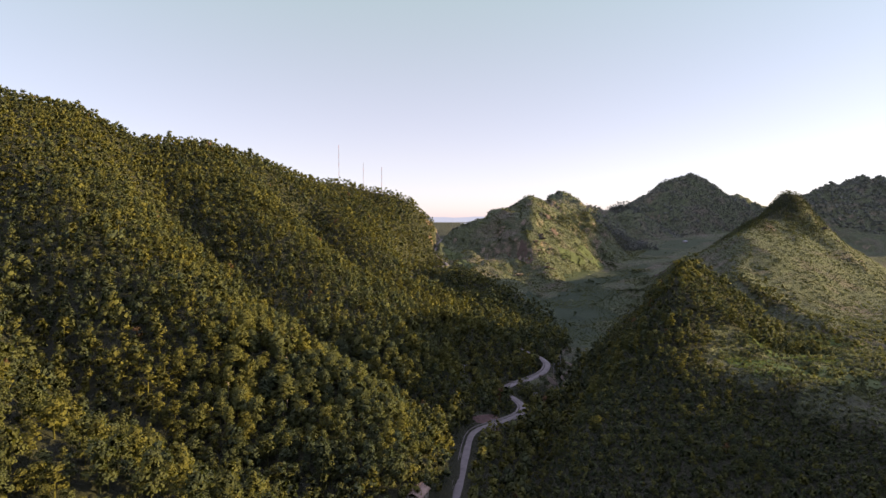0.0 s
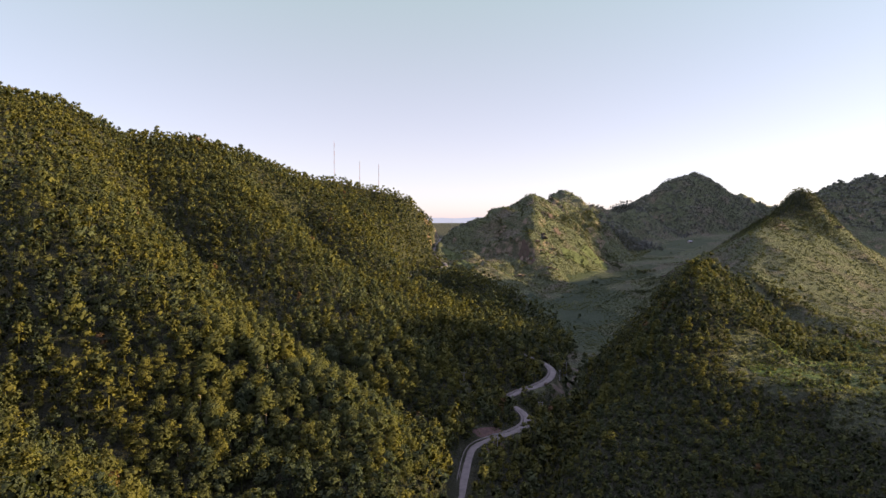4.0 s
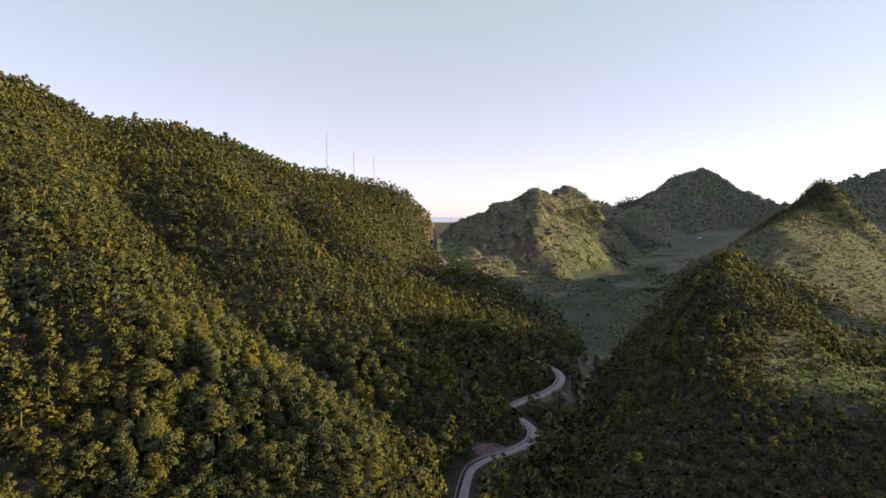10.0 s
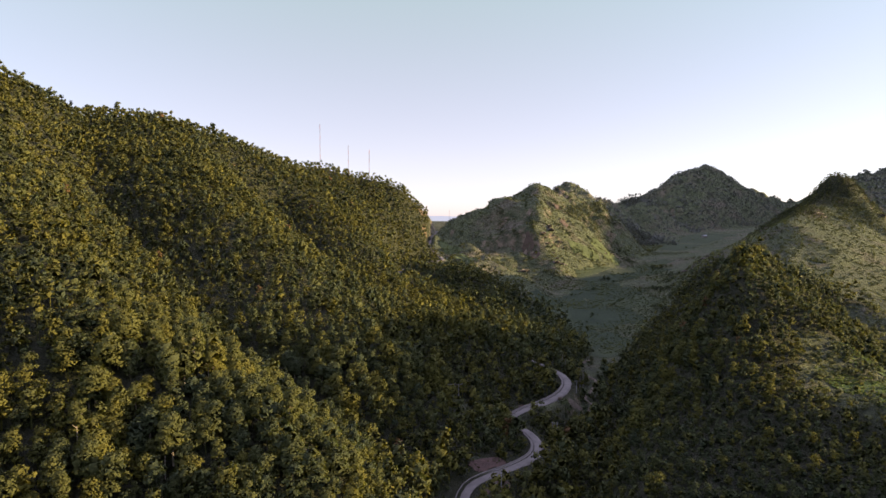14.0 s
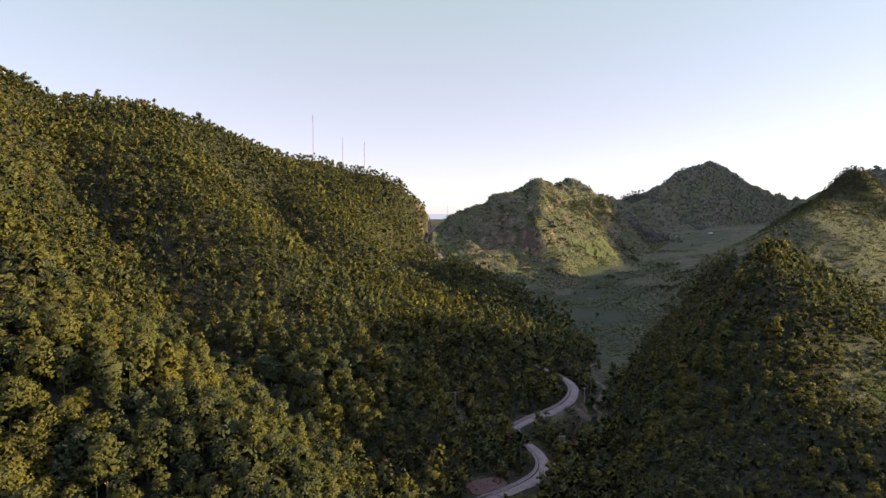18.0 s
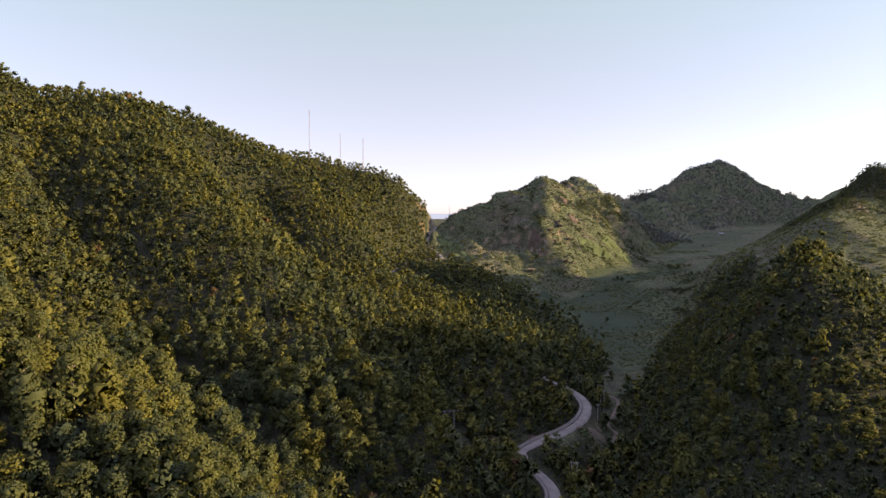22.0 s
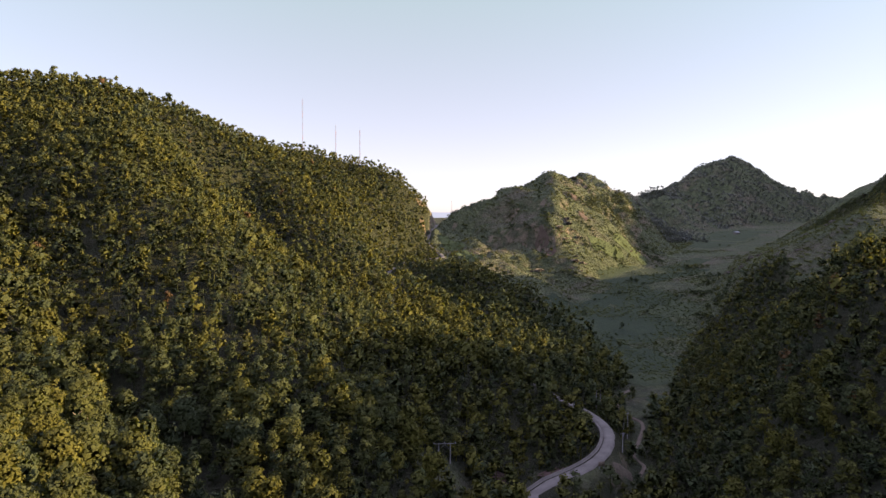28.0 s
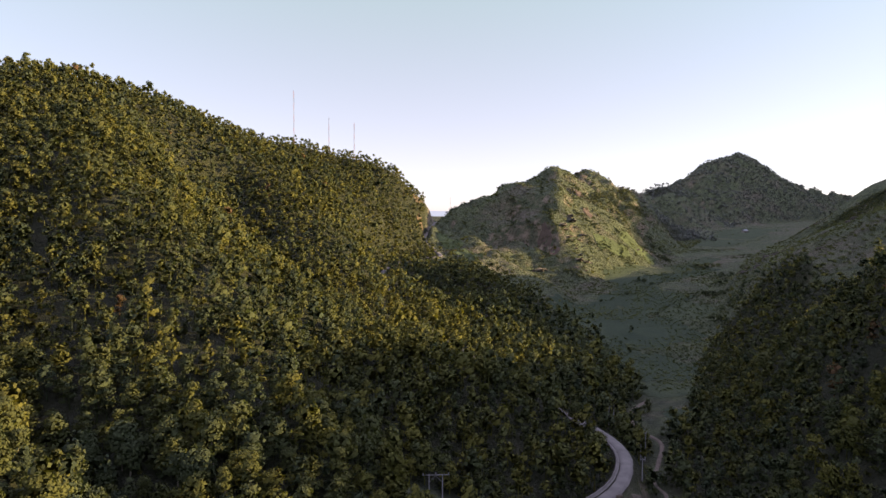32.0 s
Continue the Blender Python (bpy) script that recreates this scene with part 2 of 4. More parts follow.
def height(x, y):
    x, y = np.asarray(x, float), np.asarray(y, float)
    swing = 5 - 3 * np.clip((x - 225) / 30, 0, 1) * np.clip((y - 425) / 30, 0, 1) * np.clip((780 - y) / 40, 0, 1) + 8 * np.clip((y - 620) / 80, 0, 1) * np.clip((300 - x) / 60, 0, 1)
    wx, wy = x + swing * vnoise(x, y, 55, 3) + 2 * vnoise(x, y, 17, 4), y + swing * vnoise(x, y, 55, 5) + 2 * vnoise(x, y, 17, 6)
    h = ridge(wx, wy, CREST, 10)
    for line in SPURS:
        h = smax(h, ridge(wx, wy, line, 18), 14)
    for line, r in ((HILL_A, 8), (SPUR_A, 6), (SPUR_B, 8), (SPUR_C, 12), (PEAK, 12), (PEAK_SPUR, 20), (BEHIND, 20), (FAR_RIGHT, 20), (SPUR_R, 20), (SHADE_RIDGE_FAR, 20), (SHADE_RIDGE_NEAR, 20), (KNOB_RIDGE, 4), (KNOB_BACK, 6), (KNOB_FACE, 12), (KNOLL, 8), (KNOLL_SHADE, 6), (PLATEAU, 14), (SHELF, 25), (SHADE_SPUR, 10), (WEST_RIM, 6)):
        h = smax(h, ridge(wx, wy, line, r), 8)
    kd = np.hypot(wx - 377, wy - 637) * (1 + .10 * vnoise(x, y, 30, 28))       # the conical hill
    h = smax(h, np.interp(kd, [0, 5, 12, 22, 36, 60, 90, 165], [138, 137, 131, 117, 90, 44, 0, -40]), 8)
    for line in GULLIES:
        d, _, z = along(wx, wy, line)
        h = smin(h, z + .55 * d + np.maximum(d - 35, 0), 18)
    d, side, z = along(wx, wy, EAST)
    h = smax(h, np.where(side > 0, z - .7 * (np.sqrt(d * d + 100) - 10), z - .05 * d), 8)
    # gullies and ribs that run down the mountain side
    u, v = .77 * x + .63 * y, .63 * x - .77 * y
    rib = vnoise(u + 14 * vnoise(x, y, 70, 15), v / 4.5, 46, 16) + .5 * vnoise(u, v / 4, 21, 17)
    h = h + 4.0 * rib * np.clip((h - 14) / 30, 0, 1) * (x < 90) * np.clip((200 - h) / 60, .2, 1) * np.clip((770 - y) / 60, 0, 1)
    vz0 = along(x, y, VALLEY)[2]
    u2, v2 = .5 * x + .86 * y + 8 * vnoise(x, y, 40, 25), .86 * x - .5 * y
    fold = 7 * np.abs(vnoise(u2, v2 / 4, 19, 26)) + 3.5 * np.abs(vnoise(u2, v2 / 3, 8.5, 27))
    rough = np.clip((x - 0) / 60, 0, 1) * np.clip((y - 420) / 120, 0, 1) * np.where((x > 230) & (y < 780), .02, 1)
    h = h + rough * np.clip((h - vz0 - 10) / 25, .1, 1) * (11 * np.abs(vnoise(x, y, 36, 18)) + 6 * np.abs(vnoise(x, y, 16, 19)) + 1.3 * fold - 10)
    rugged = np.clip((x + 10) / 40, 0, 1) * np.clip((360 - x) / 60, 0, 1) * np.clip((y - 640) / 40, 0, 1) * np.clip((1180 - y) / 60, 0, 1) * np.clip((h - vz0 - 6) / 14, 0, 1)
    h = h - rugged * (4.5 * np.abs(vnoise(u2, v2 / 2.5, 13, 29)) + 3.0 * np.abs(vnoise(x + y * .4, y, 9, 30)) - 2.6)
    even = 1 - .85 * np.clip((x - 225) / 30, 0, 1) * np.clip((y - 425) / 30, 0, 1) * np.clip((780 - y) / 40, 0, 1)      # the smooth grassy cone
    h = h + even * (2.0 * vnoise(x, y, 38, 7) + 1.2 * vnoise(x, y, 13, 8))
    d, side, vz, w = along(x, y, VALLEY)
    out = np.hypot(x - 100, y - 500)
    far = 6 + 16 * vnoise(x, y, 900, 11) + 10 * vnoise(x, y, 420, 12) + 6 * vnoise(x, y, 120, 13)
    h = np.where(out > 900, smax(h, far * np.clip((out - 900) / 900, 0, 1) + 20, 20), h)
    k = np.where(side > 0, .62 + np.clip((y - 560) / 60, 0, 1) * .5, 1.7 - np.clip((y - 560) / 60, 0, 1) * .6)
    h = smin(h, vz + k * np.maximum(d - w, 0) + 1.0, 10)
    h = smax(h, vz + 0.03 * np.minimum(d, 120) + 0.6 * vnoise(x, y, 25, 9), 4)
    # bench of the road
    d, _, rz = along(x, y, ROAD_FINE)
    b = np.clip((d - ROAD_HALF - 0.8) / np.where(y > 410, np.where(y < 690, 20.0, 3.0), 6.0), 0, 1)
    near = d < 26
    return np.where(near, rz * (1 - b) + h * b - 0.12 * (b <= 0), h)


def forest(x, y):
    """1 where wood stands, 0 on open ground."""
    x, y = np.asarray(x, float), np.asarray(y, float)
    n = 18 * vnoise(x, y, 60, 21) + 8 * vnoise(x, y, 20, 22)
    d_crest, side, _, _ = along(x, y, CREST)
    dv, vs, _, w = along(x, y, VALLEY)
    left = ((vs > 0) | (x < 0)) & (dv > w + 2 + np.minimum(n, 4) - np.interp(y, [430, 480, 600, 660], [0, 26, 30, 0])) & (y < 790) & (x < np.interp(y, [0, 413, 476, 543, 604, 630, 650, 680, 700, 720, 750, 790], [300, 94, 107, 107, 86, 60, 42, 18, 6, -2, -8, -16]) + n * .3)
    dk, _, _, _ = along(x, y, KNOLL)
    knoll = (dk < 62 + n) & ~((x > 132 + n * .2) & (y < 314 + n * .3) & (y > 256)) & (x < 215 + n) & (vs < 0) & (dv > w + 1)
    front = (vs < 0) & (dv < 70 + n) & (dv > w + 1) & (y < 420)
    top, _, _, _ = along(x, y, KNOB[2:8])
    edge = np.interp(y, [410, 422, 487, 531, 569, 590], [100, 110, 138, 161, 185, 200]) + n * .25
    front |= (x > edge) & (x < edge + 55) & (y > 408) & (y < 572 + n * .5)         # brushwood at the foot of the east slope
    front |= (y < 412) & (dv < w + 6)
    front |= (x < np.interp(y, [225, 262], [172, 134]) + n * .3) & (x > 30) & (y < 266 + n * .2) & (vs < 0)
    grove = np.hypot((x - 300) / 1.0, (y - 965) / 1.3) < 42 + n
    grove |= np.hypot(x - 248, y - 1010) < 24 + n
    grove |= np.hypot((x - 352) / 1.6, y - 1148) < 26 + n
    grove |= (along(x, y, SHADE_SPUR)[0] < 9 + n * .4) & (y > 425)
    trk, _ = along(x, y, TRACK)[:2]
    return ((left | knoll | front | grove | (top < 19 + n * .4)) & (trk > 3.2) & (np.hypot(x - 11, y - 333) > 8.5) & (np.hypot(x - 6, (y - 690) / 1.6) > 8) & (np.hypot((x - 44) / 1.5, y - 347) > 4.0) & (np.hypot((x - 22) / 1.7, y - 291) > 4.0)).astype(float)


# ---------------------------------------------------------------- materials
def material(name, colour=(0.5, 0.5, 0.5), rough=0.8, metal=0.0):
    m = bpy.data.materials.new(name)
    m.use_nodes = True
    b = m.node_tree.nodes["Principled BSDF"]
    b.inputs["Base Color"].default_value = (*colour, 1)
    b.inputs["Roughness"].default_value, b.inputs["Metallic"].default_value = rough, metal
    b.inputs["Specular IOR Level"].default_value = 0.25
    return m, m.node_tree, b


def ramp(nt, source, stops):
    r = nt.nodes.new("ShaderNodeValToRGB")
    while len(r.color_ramp.elements) < len(stops):
        r.color_ramp.elements.new(0.5)
    for e, (p, c) in zip(r.color_ramp.elements, stops):
        e.position, e.color = p, (*c, 1)
    nt.links.new(source, r.inputs[0])
    return r.outputs[0]


def tex(nt, scale, detail=4.0, rough=0.55, coords=None):
    n = nt.nodes.new("ShaderNodeTexNoise")
    n.inputs["Scale"].default_value, n.inputs["Detail"].default_value, n.inputs["Roughness"].default_value = scale, detail, rough
    if coords is None:
        coords = nt.nodes.new("ShaderNodeTexCoord").outputs["Object"]
    nt.links.new(coords, n.inputs["Vector"])
    return n.outputs["Fac"]


def mix(nt, fac, a, b, kind="MIX"):
    m = nt.nodes.new("ShaderNodeMix")
    m.data_type, m.blend_type = "RGBA", kind
    for sock, v in ((m.inputs[0], fac), (m.inputs[6], a), (m.inputs[7], b)):
        if hasattr(v, "links"):
            nt.links.new(v, sock)
        elif isinstance(v, tuple):
            sock.default_value = (*v, 1)
        else:
            sock.default_value = v
    return m.outputs[2]


def bump(nt, b, source, strength, distance):
    n = nt.nodes.new("ShaderNodeBump")
    n.inputs["Strength"].default_value, n.inputs["Distance"].default_value = strength, distance
    nt.links.new(source, n.inputs["Height"])
    nt.links.new(n.outputs[0], b.inputs["Normal"])


def attr(nt, name):
    a = nt.nodes.new("ShaderNodeAttribute")
    a.attribute_name = name
    return a.outputs["Fac"]


def ground_material():
    m, nt, b = material("hillside", rough=0.95)
    b.inputs["Specular IOR Level"].default_value = 0.05
    b.inputs["Sheen Weight"].default_value, b.inputs["Sheen Roughness"].default_value = 0.035, 0.5      # slight sheen on the grass as a haze-like veil
    big, mid, fine = tex(nt, 0.02, 5), tex(nt, 0.11, 5, 0.65), tex(nt, 0.8, 4, 0.7)
    place = nt.nodes.new("ShaderNodeMapping")            # long streaks that follow the fall of the slopes
    place.inputs["Rotation"].default_value = (0, 0, radians(-62))
    place.inputs["Scale"].default_value = (0.30, 1.0, 0.30)
    nt.links.new(nt.nodes.new("ShaderNodeTexCoord").outputs["Object"], place.inputs[0])
    streak = tex(nt, 0.07, 6, 0.7, place.outputs[0])
    grass = ramp(nt, mid, [(0.3, (0.060, 0.071, 0.044)), (0.5, (0.080, 0.093, 0.051)), (0.72, (0.108, 0.124, 0.060))])
    dry = ramp(nt, fine, [(0.3, (0.098, 0.084, 0.066)), (0.7, (0.158, 0.130, 0.100))])
    patch = ramp(nt, mix(nt, 0.55, big, streak), [(0.50, (0, 0, 0)), (0.63, (0.85, 0.85, 0.85))])
    c = mix(nt, patch, grass, dry)
    c = mix(nt, 1.0, c, ramp(nt, tex(nt, 0.35, 5, 0.75), [(0.32, (0.55, 0.58, 0.55)), (0.62, (1.2, 1.2, 1.15))]), "MULTIPLY")
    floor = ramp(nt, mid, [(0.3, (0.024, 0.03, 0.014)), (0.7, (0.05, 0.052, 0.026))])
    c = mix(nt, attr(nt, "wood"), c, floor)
    geo = nt.nodes.new("ShaderNodeNewGeometry")
    sep = nt.nodes.new("ShaderNodeSeparateXYZ")
    nt.links.new(geo.outputs["True Normal"], sep.inputs[0])
    steep = ramp(nt, sep.outputs["Z"], [(0.44, (1, 1, 1)), (0.58, (0, 0, 0))])
    rock = ramp(nt, mid, [(0.35, (0.10, 0.085, 0.06)), (0.65, (0.21, 0.17, 0.12))])
    f = mix(nt, 1.0, steep, ramp(nt, mid, [(0.42, (0, 0, 0)), (0.55, (1, 1, 1))]), "MULTIPLY")
    bare = nt.nodes.new("ShaderNodeMath")
    bare.operation = "SUBTRACT"
    bare.inputs[0].default_value = 1.0
    nt.links.new(attr(nt, "wood"), bare.inputs[1])
    f = mix(nt, 1.0, f, bare.outputs[0], "MULTIPLY")
    c = mix(nt, f, c, rock)
    nt.links.new(c, b.inputs["Base Color"])
    bump(nt, b, tex(nt, 0.22, 9, 0.82), 1.0, 4.0)
    return m


def leaf_material(name, stops, haze_sheen=0.0):
    m = bpy.data.materials.new(name)
    m.use_nodes = True
    nt = m.node_tree
    b = nt.nodes["Principled BSDF"]
    b.inputs["Roughness"].default_value, b.inputs["Specular IOR Level"].default_value = 0.7, 0.08
    b.inputs["Sheen Weight"].default_value, b.inputs["Sheen Roughness"].default_value = haze_sheen, 0.5
    c = ramp(nt, attr(nt, "tone"), stops)
    geo = nt.nodes.new("ShaderNodeNewGeometry")
    v = ramp(nt, geo.outputs["Random Per Island"], [(0.0, (0.88, 0.89, 0.88)), (1.0, (1.10, 1.10, 1.06))])
    c = mix(nt, 1.0, c, v, "MULTIPLY")
    c = mix(nt, 1.0, c, ramp(nt, tex(nt, 2.4, 5, 0.8), [(0.34, (0.80, 0.81, 0.82)), (0.66, (1.20, 1.19, 1.16))]), "MULTIPLY")
    nt.links.new(c, b.inputs["Base Color"])
    bump(nt, b, tex(nt, 4.0, 4, 0.8), 0.8, 0.3)
    t = nt.nodes.new("ShaderNodeBsdfTranslucent")
    nt.links.new(mix(nt, 1.0, c, (1.15, 1.2, 0.6), "MULTIPLY"), t.inputs["Color"])
    s = nt.nodes.new("ShaderNodeMixShader")
    s.inputs[0].default_value = 0.34
    nt.links.new(b.outputs[0], s.inputs[1])
    nt.links.new(t.outputs[0], s.inputs[2])
    nt.links.new(s.outputs[0], nt.nodes["Material Output"].inputs[0])
    return m


HILLSIDE = ground_material()
LEAVES = leaf_material("foliage", [(0.0, (0.047, 0.063, 0.036)), (0.3, (0.067, 0.081, 0.038)), (0.6, (0.094, 0.099, 0.031)), (0.85, (0.124, 0.119, 0.029)), (1.0, (0.135, 0.084, 0.042))], 0.015)
GREENS = leaf_material("crop leaves", [(0.0, (0.078, 0.088, 0.056)), (0.5, (0.11, 0.118, 0.062)), (1.0, (0.15, 0.165, 0.066))])
# distance haze put into the pale grey-blue base colour and the strong sheen
HAZED_SCRUB = leaf_material("hazed grey-green scrub", [(0.0, (0.095, 0.108, 0.105)), (0.5, (0.125, 0.135, 0.118)), (1.0, (0.16, 0.16, 0.12))], 0.40)
PLOT_LEAVES = leaf_material("vegetable leaves", [(0.0, (0.085, 0.125, 0.045)), (0.6, (0.115, 0.160, 0.050)), (1.0, (0.15, 0.19, 0.055))])
BARK = material("bark", (0.22, 0.19, 0.155), 0.9)[0]


# ---------------------------------------------------------------- ground, one sheet to the horizon
def axis(lo, hi, hi2, end_lo, end_hi):
    """Steps of 4 m near by, 9 m farther off, then growing to the ends."""
    mid = list(np.arange(lo, hi, 4.0)) + list(np.arange(hi, hi2 + 1, 9.0))

    def grow(start, end, n=44):
        sign, span = (1 if end > start else -1), abs(end - start)
        f = [(i * 9.0 * n / span + (i / n) ** 2.6 * n * (1 - 9.0 * n / span)) / n for i in range(1, n + 1)]
        return [start + sign * span * g for g in f]

    return np.array(sorted(grow(lo, end_lo)) + mid + sorted(grow(mid[-1], end_hi)))


def sheet(name, xs, ys, hf, mat):
    gx, gy = np.meshgrid(xs, ys)
    nx, ny = len(xs), len(ys)
    co = np.stack([gx.ravel(), gy.ravel(), hf(gx.ravel(), gy.ravel())], 1)
    i = (np.arange(ny - 1)[:, None] * nx + np.arange(nx - 1)[None, :]).ravel()
    me = quad_mesh(name, co, np.stack([i, i + 1, i + nx + 1, i + nx], 1), True)
    me.materials.append(mat)
    return me


def quad_mesh(name, co, quads, smooth=False, tone=None, normals=None):
    me = bpy.data.meshes.new(name)
    me.vertices.add(len(co))
    me.vertices.foreach_set("co", np.asarray(co, np.float32).ravel())
    me.loops.add(quads.size)
    me.loops.foreach_set("vertex_index", quads.astype(np.int32).ravel())
    me.polygons.add(len(quads))
    me.polygons.foreach_set("loop_start", (np.arange(len(quads)) * 4).astype(np.int32))
    if smooth:
        me.polygons.foreach_set("use_smooth", np.ones(len(quads), bool))
    if tone is not None:
        a = me.attributes.new("tone", "FLOAT", "POINT")
        a.data.foreach_set("value", np.asarray(tone, np.float32))
    me.update(calc_edges=True)
    if normals is not None:
        me.polygons.foreach_set("use_smooth", np.ones(len(quads), bool))
        me.attributes.new("custom_normal", "FLOAT_VECTOR", "POINT").data.foreach_set("vector", np.asarray(normals, np.float32).ravel())
        me.update()
    return me


XS, YS = axis(-480, 480, 900, -4600, 4600), axis(40, 920, 1700, -2500, 4900)
ground_mesh = sheet("ground", XS, YS, height, HILLSIDE)
gx, gy = np.meshgrid(XS, YS)
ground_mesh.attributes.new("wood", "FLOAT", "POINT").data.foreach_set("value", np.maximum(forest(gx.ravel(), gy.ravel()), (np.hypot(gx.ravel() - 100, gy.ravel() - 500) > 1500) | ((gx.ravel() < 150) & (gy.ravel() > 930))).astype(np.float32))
ground = tagged(new("ground", ground_mesh), "steep green hillsides and valley floor with grass and bare soil", "ground", kind="structure")


# ---------------------------------------------------------------- farthest ranges, haze painted in as a pale glow
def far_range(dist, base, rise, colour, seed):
    m = bpy.data.materials.new("glowing haze blue")
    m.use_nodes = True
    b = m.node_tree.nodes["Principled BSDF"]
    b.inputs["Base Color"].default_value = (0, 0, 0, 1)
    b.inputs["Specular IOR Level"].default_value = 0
    # emission carries the haze colour; no air lies between
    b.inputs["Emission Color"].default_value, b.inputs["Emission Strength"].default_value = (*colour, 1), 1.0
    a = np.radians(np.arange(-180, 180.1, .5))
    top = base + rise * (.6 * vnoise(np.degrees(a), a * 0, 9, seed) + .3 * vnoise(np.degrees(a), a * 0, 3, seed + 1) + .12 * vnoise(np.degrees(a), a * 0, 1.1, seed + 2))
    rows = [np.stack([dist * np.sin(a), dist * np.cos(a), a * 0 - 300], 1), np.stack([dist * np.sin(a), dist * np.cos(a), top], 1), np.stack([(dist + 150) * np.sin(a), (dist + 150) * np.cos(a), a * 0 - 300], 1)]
    n = len(a)
    i = np.concatenate([np.arange(n - 1), np.arange(n, 2 * n - 1)])
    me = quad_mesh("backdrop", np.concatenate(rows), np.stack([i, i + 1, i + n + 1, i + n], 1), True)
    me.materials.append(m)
    return tagged(new("backdrop", me), "pale blue far mountain ranges with evening haze painted in", "mountains", kind="structure")


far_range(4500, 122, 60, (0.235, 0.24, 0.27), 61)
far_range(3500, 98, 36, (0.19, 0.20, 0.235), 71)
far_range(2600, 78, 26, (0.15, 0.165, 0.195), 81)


# ---------------------------------------------------------------- trees
rng = np.random.default_rng(7)
CUBE = np.array([(-1, -1, -1), (1, -1, -1), (1, 1, -1), (-1, 1, -1), (-1, -1, 1), (1, -1, 1), (1, 1, 1), (-1, 1, 1)], float)
CUBE_Q = np.array([(0, 3, 2, 1), (4, 5, 6, 7), (0, 1, 5, 4), (1, 2, 6, 5), (2, 3, 7, 6), (3, 0, 4, 7)])


BALL = np.array([(sx, sy, sz) for sx in (-1, 1) for sy in (-1, 1) for sz in (-1, 1)] + [(2, 0, 0), (-2, 0, 0), (0, 2, 0), (0, -2, 0), (0, 0, 2), (0, 0, -2)], float)
BALL_Q = []
for ax in range(3):
    for bx_ in range(ax + 1, 3):
        for sa in (-1, 1):
            for sb in (-1, 1):
                tips = [6 + 2 * ax + (sa < 0), 6 + 2 * bx_ + (sb < 0)]
                ends = [k for k in range(8) if BALL[k][ax] == sa and BALL[k][bx_] == sb]
                q = [ends[0], tips[1], ends[1], tips[0]]
                nrm = np.cross(BALL[q[1]] - BALL[q[0]], BALL[q[2]] - BALL[q[0]])
                BALL_Q.append(q if nrm @ BALL[q].sum(0) > 0 else [q[0], q[3], q[2], q[1]])
BALL_Q = np.array(BALL_Q)
BALL = BALL / np.linalg.norm(BALL, axis=1)[:, None]


def crown(lumps, cards, card, width, low, high, spire=0.0, stray=1.2):
    """A crown of leafy boughs, domed or drawn up to a spire, for a tree 10 m high: points, quads and soft normals."""
    co, qs, no, n = [], [], [], 0
    heart = np.array([0, 0, low + .25 * (high - low)])
    turn0 = rng.uniform(0, 6)
    for i in range(lumps):
        f = max(0, i - 1) / max(1, lumps - 2)
        if i == 0:
            c, g = np.array([rng.uniform(-.3, .3), rng.uniform(-.3, .3), high - width * .45]), width * rng.uniform(.42, .55) * (1 - .35 * spire)
        else:
            a = turn0 + i * 2.4
            rad = width * (.30 + .30 * f) * rng.uniform(.75, 1.2) * (1 - .35 * spire * (1 - f))
            c = np.array([rad * math.cos(a), rad * math.sin(a), low + (high - low) * (.74 - .56 * f) * rng.uniform(.85, 1.15)])
            g = width * rng.uniform(.38, .56) * (1.15 if lumps < 5 else .9)
        size = np.array([1, 1, rng.uniform(.7, .95) * (1.25 if lumps < 5 else 1)]) * g
        co.append(c + BALL * size * rng.uniform(.58, .84, (14, 1)))
        soft = BALL * .32 + .68 * (co[-1] - heart) / np.linalg.norm(co[-1] - heart, axis=1)[:, None]
        no.append(soft / np.linalg.norm(soft, axis=1)[:, None])
        qs.append(BALL_Q + n)
        n += 14
        v = rng.normal(size=(cards, 3))
        v[:, 2] = np.abs(v[:, 2]) - .35
        v /= np.linalg.norm(v, axis=1)[:, None]
        reach = np.where(rng.random(cards) < .7, rng.uniform(.82, 1.02, cards), rng.uniform(.98, stray, cards))
        p = c + v * size * reach[:, None]
        out = v + rng.normal(size=(cards, 3)) * .45
        out /= np.linalg.norm(out, axis=1)[:, None]
        s = np.cross(out, rng.normal(size=(cards, 3)))
        s /= np.linalg.norm(s, axis=1)[:, None]
        t = np.cross(out, s)
        e = (card * rng.uniform(.55, 1.35, cards))[:, None]
        leaf = np.stack([p - s * e - t * e * .35, p + s * .25 * e - t * e, p + s * e + t * e * .35, p - s * .25 * e + t * e], 1)
        co.append(leaf.reshape(-1, 3))
        away = (p - heart) / np.maximum(.3, np.linalg.norm(p - heart, axis=1))[:, None]
        soft = .28 * v + .62 * away + .26 * out
        no.append(np.repeat(soft / np.linalg.norm(soft, axis=1)[:, None], 4, 0))
        qs.append(np.arange(cards * 4).reshape(-1, 4) + n)
        n += cards * 4
    return np.concatenate(co), np.concatenate(qs), np.concatenate(no)


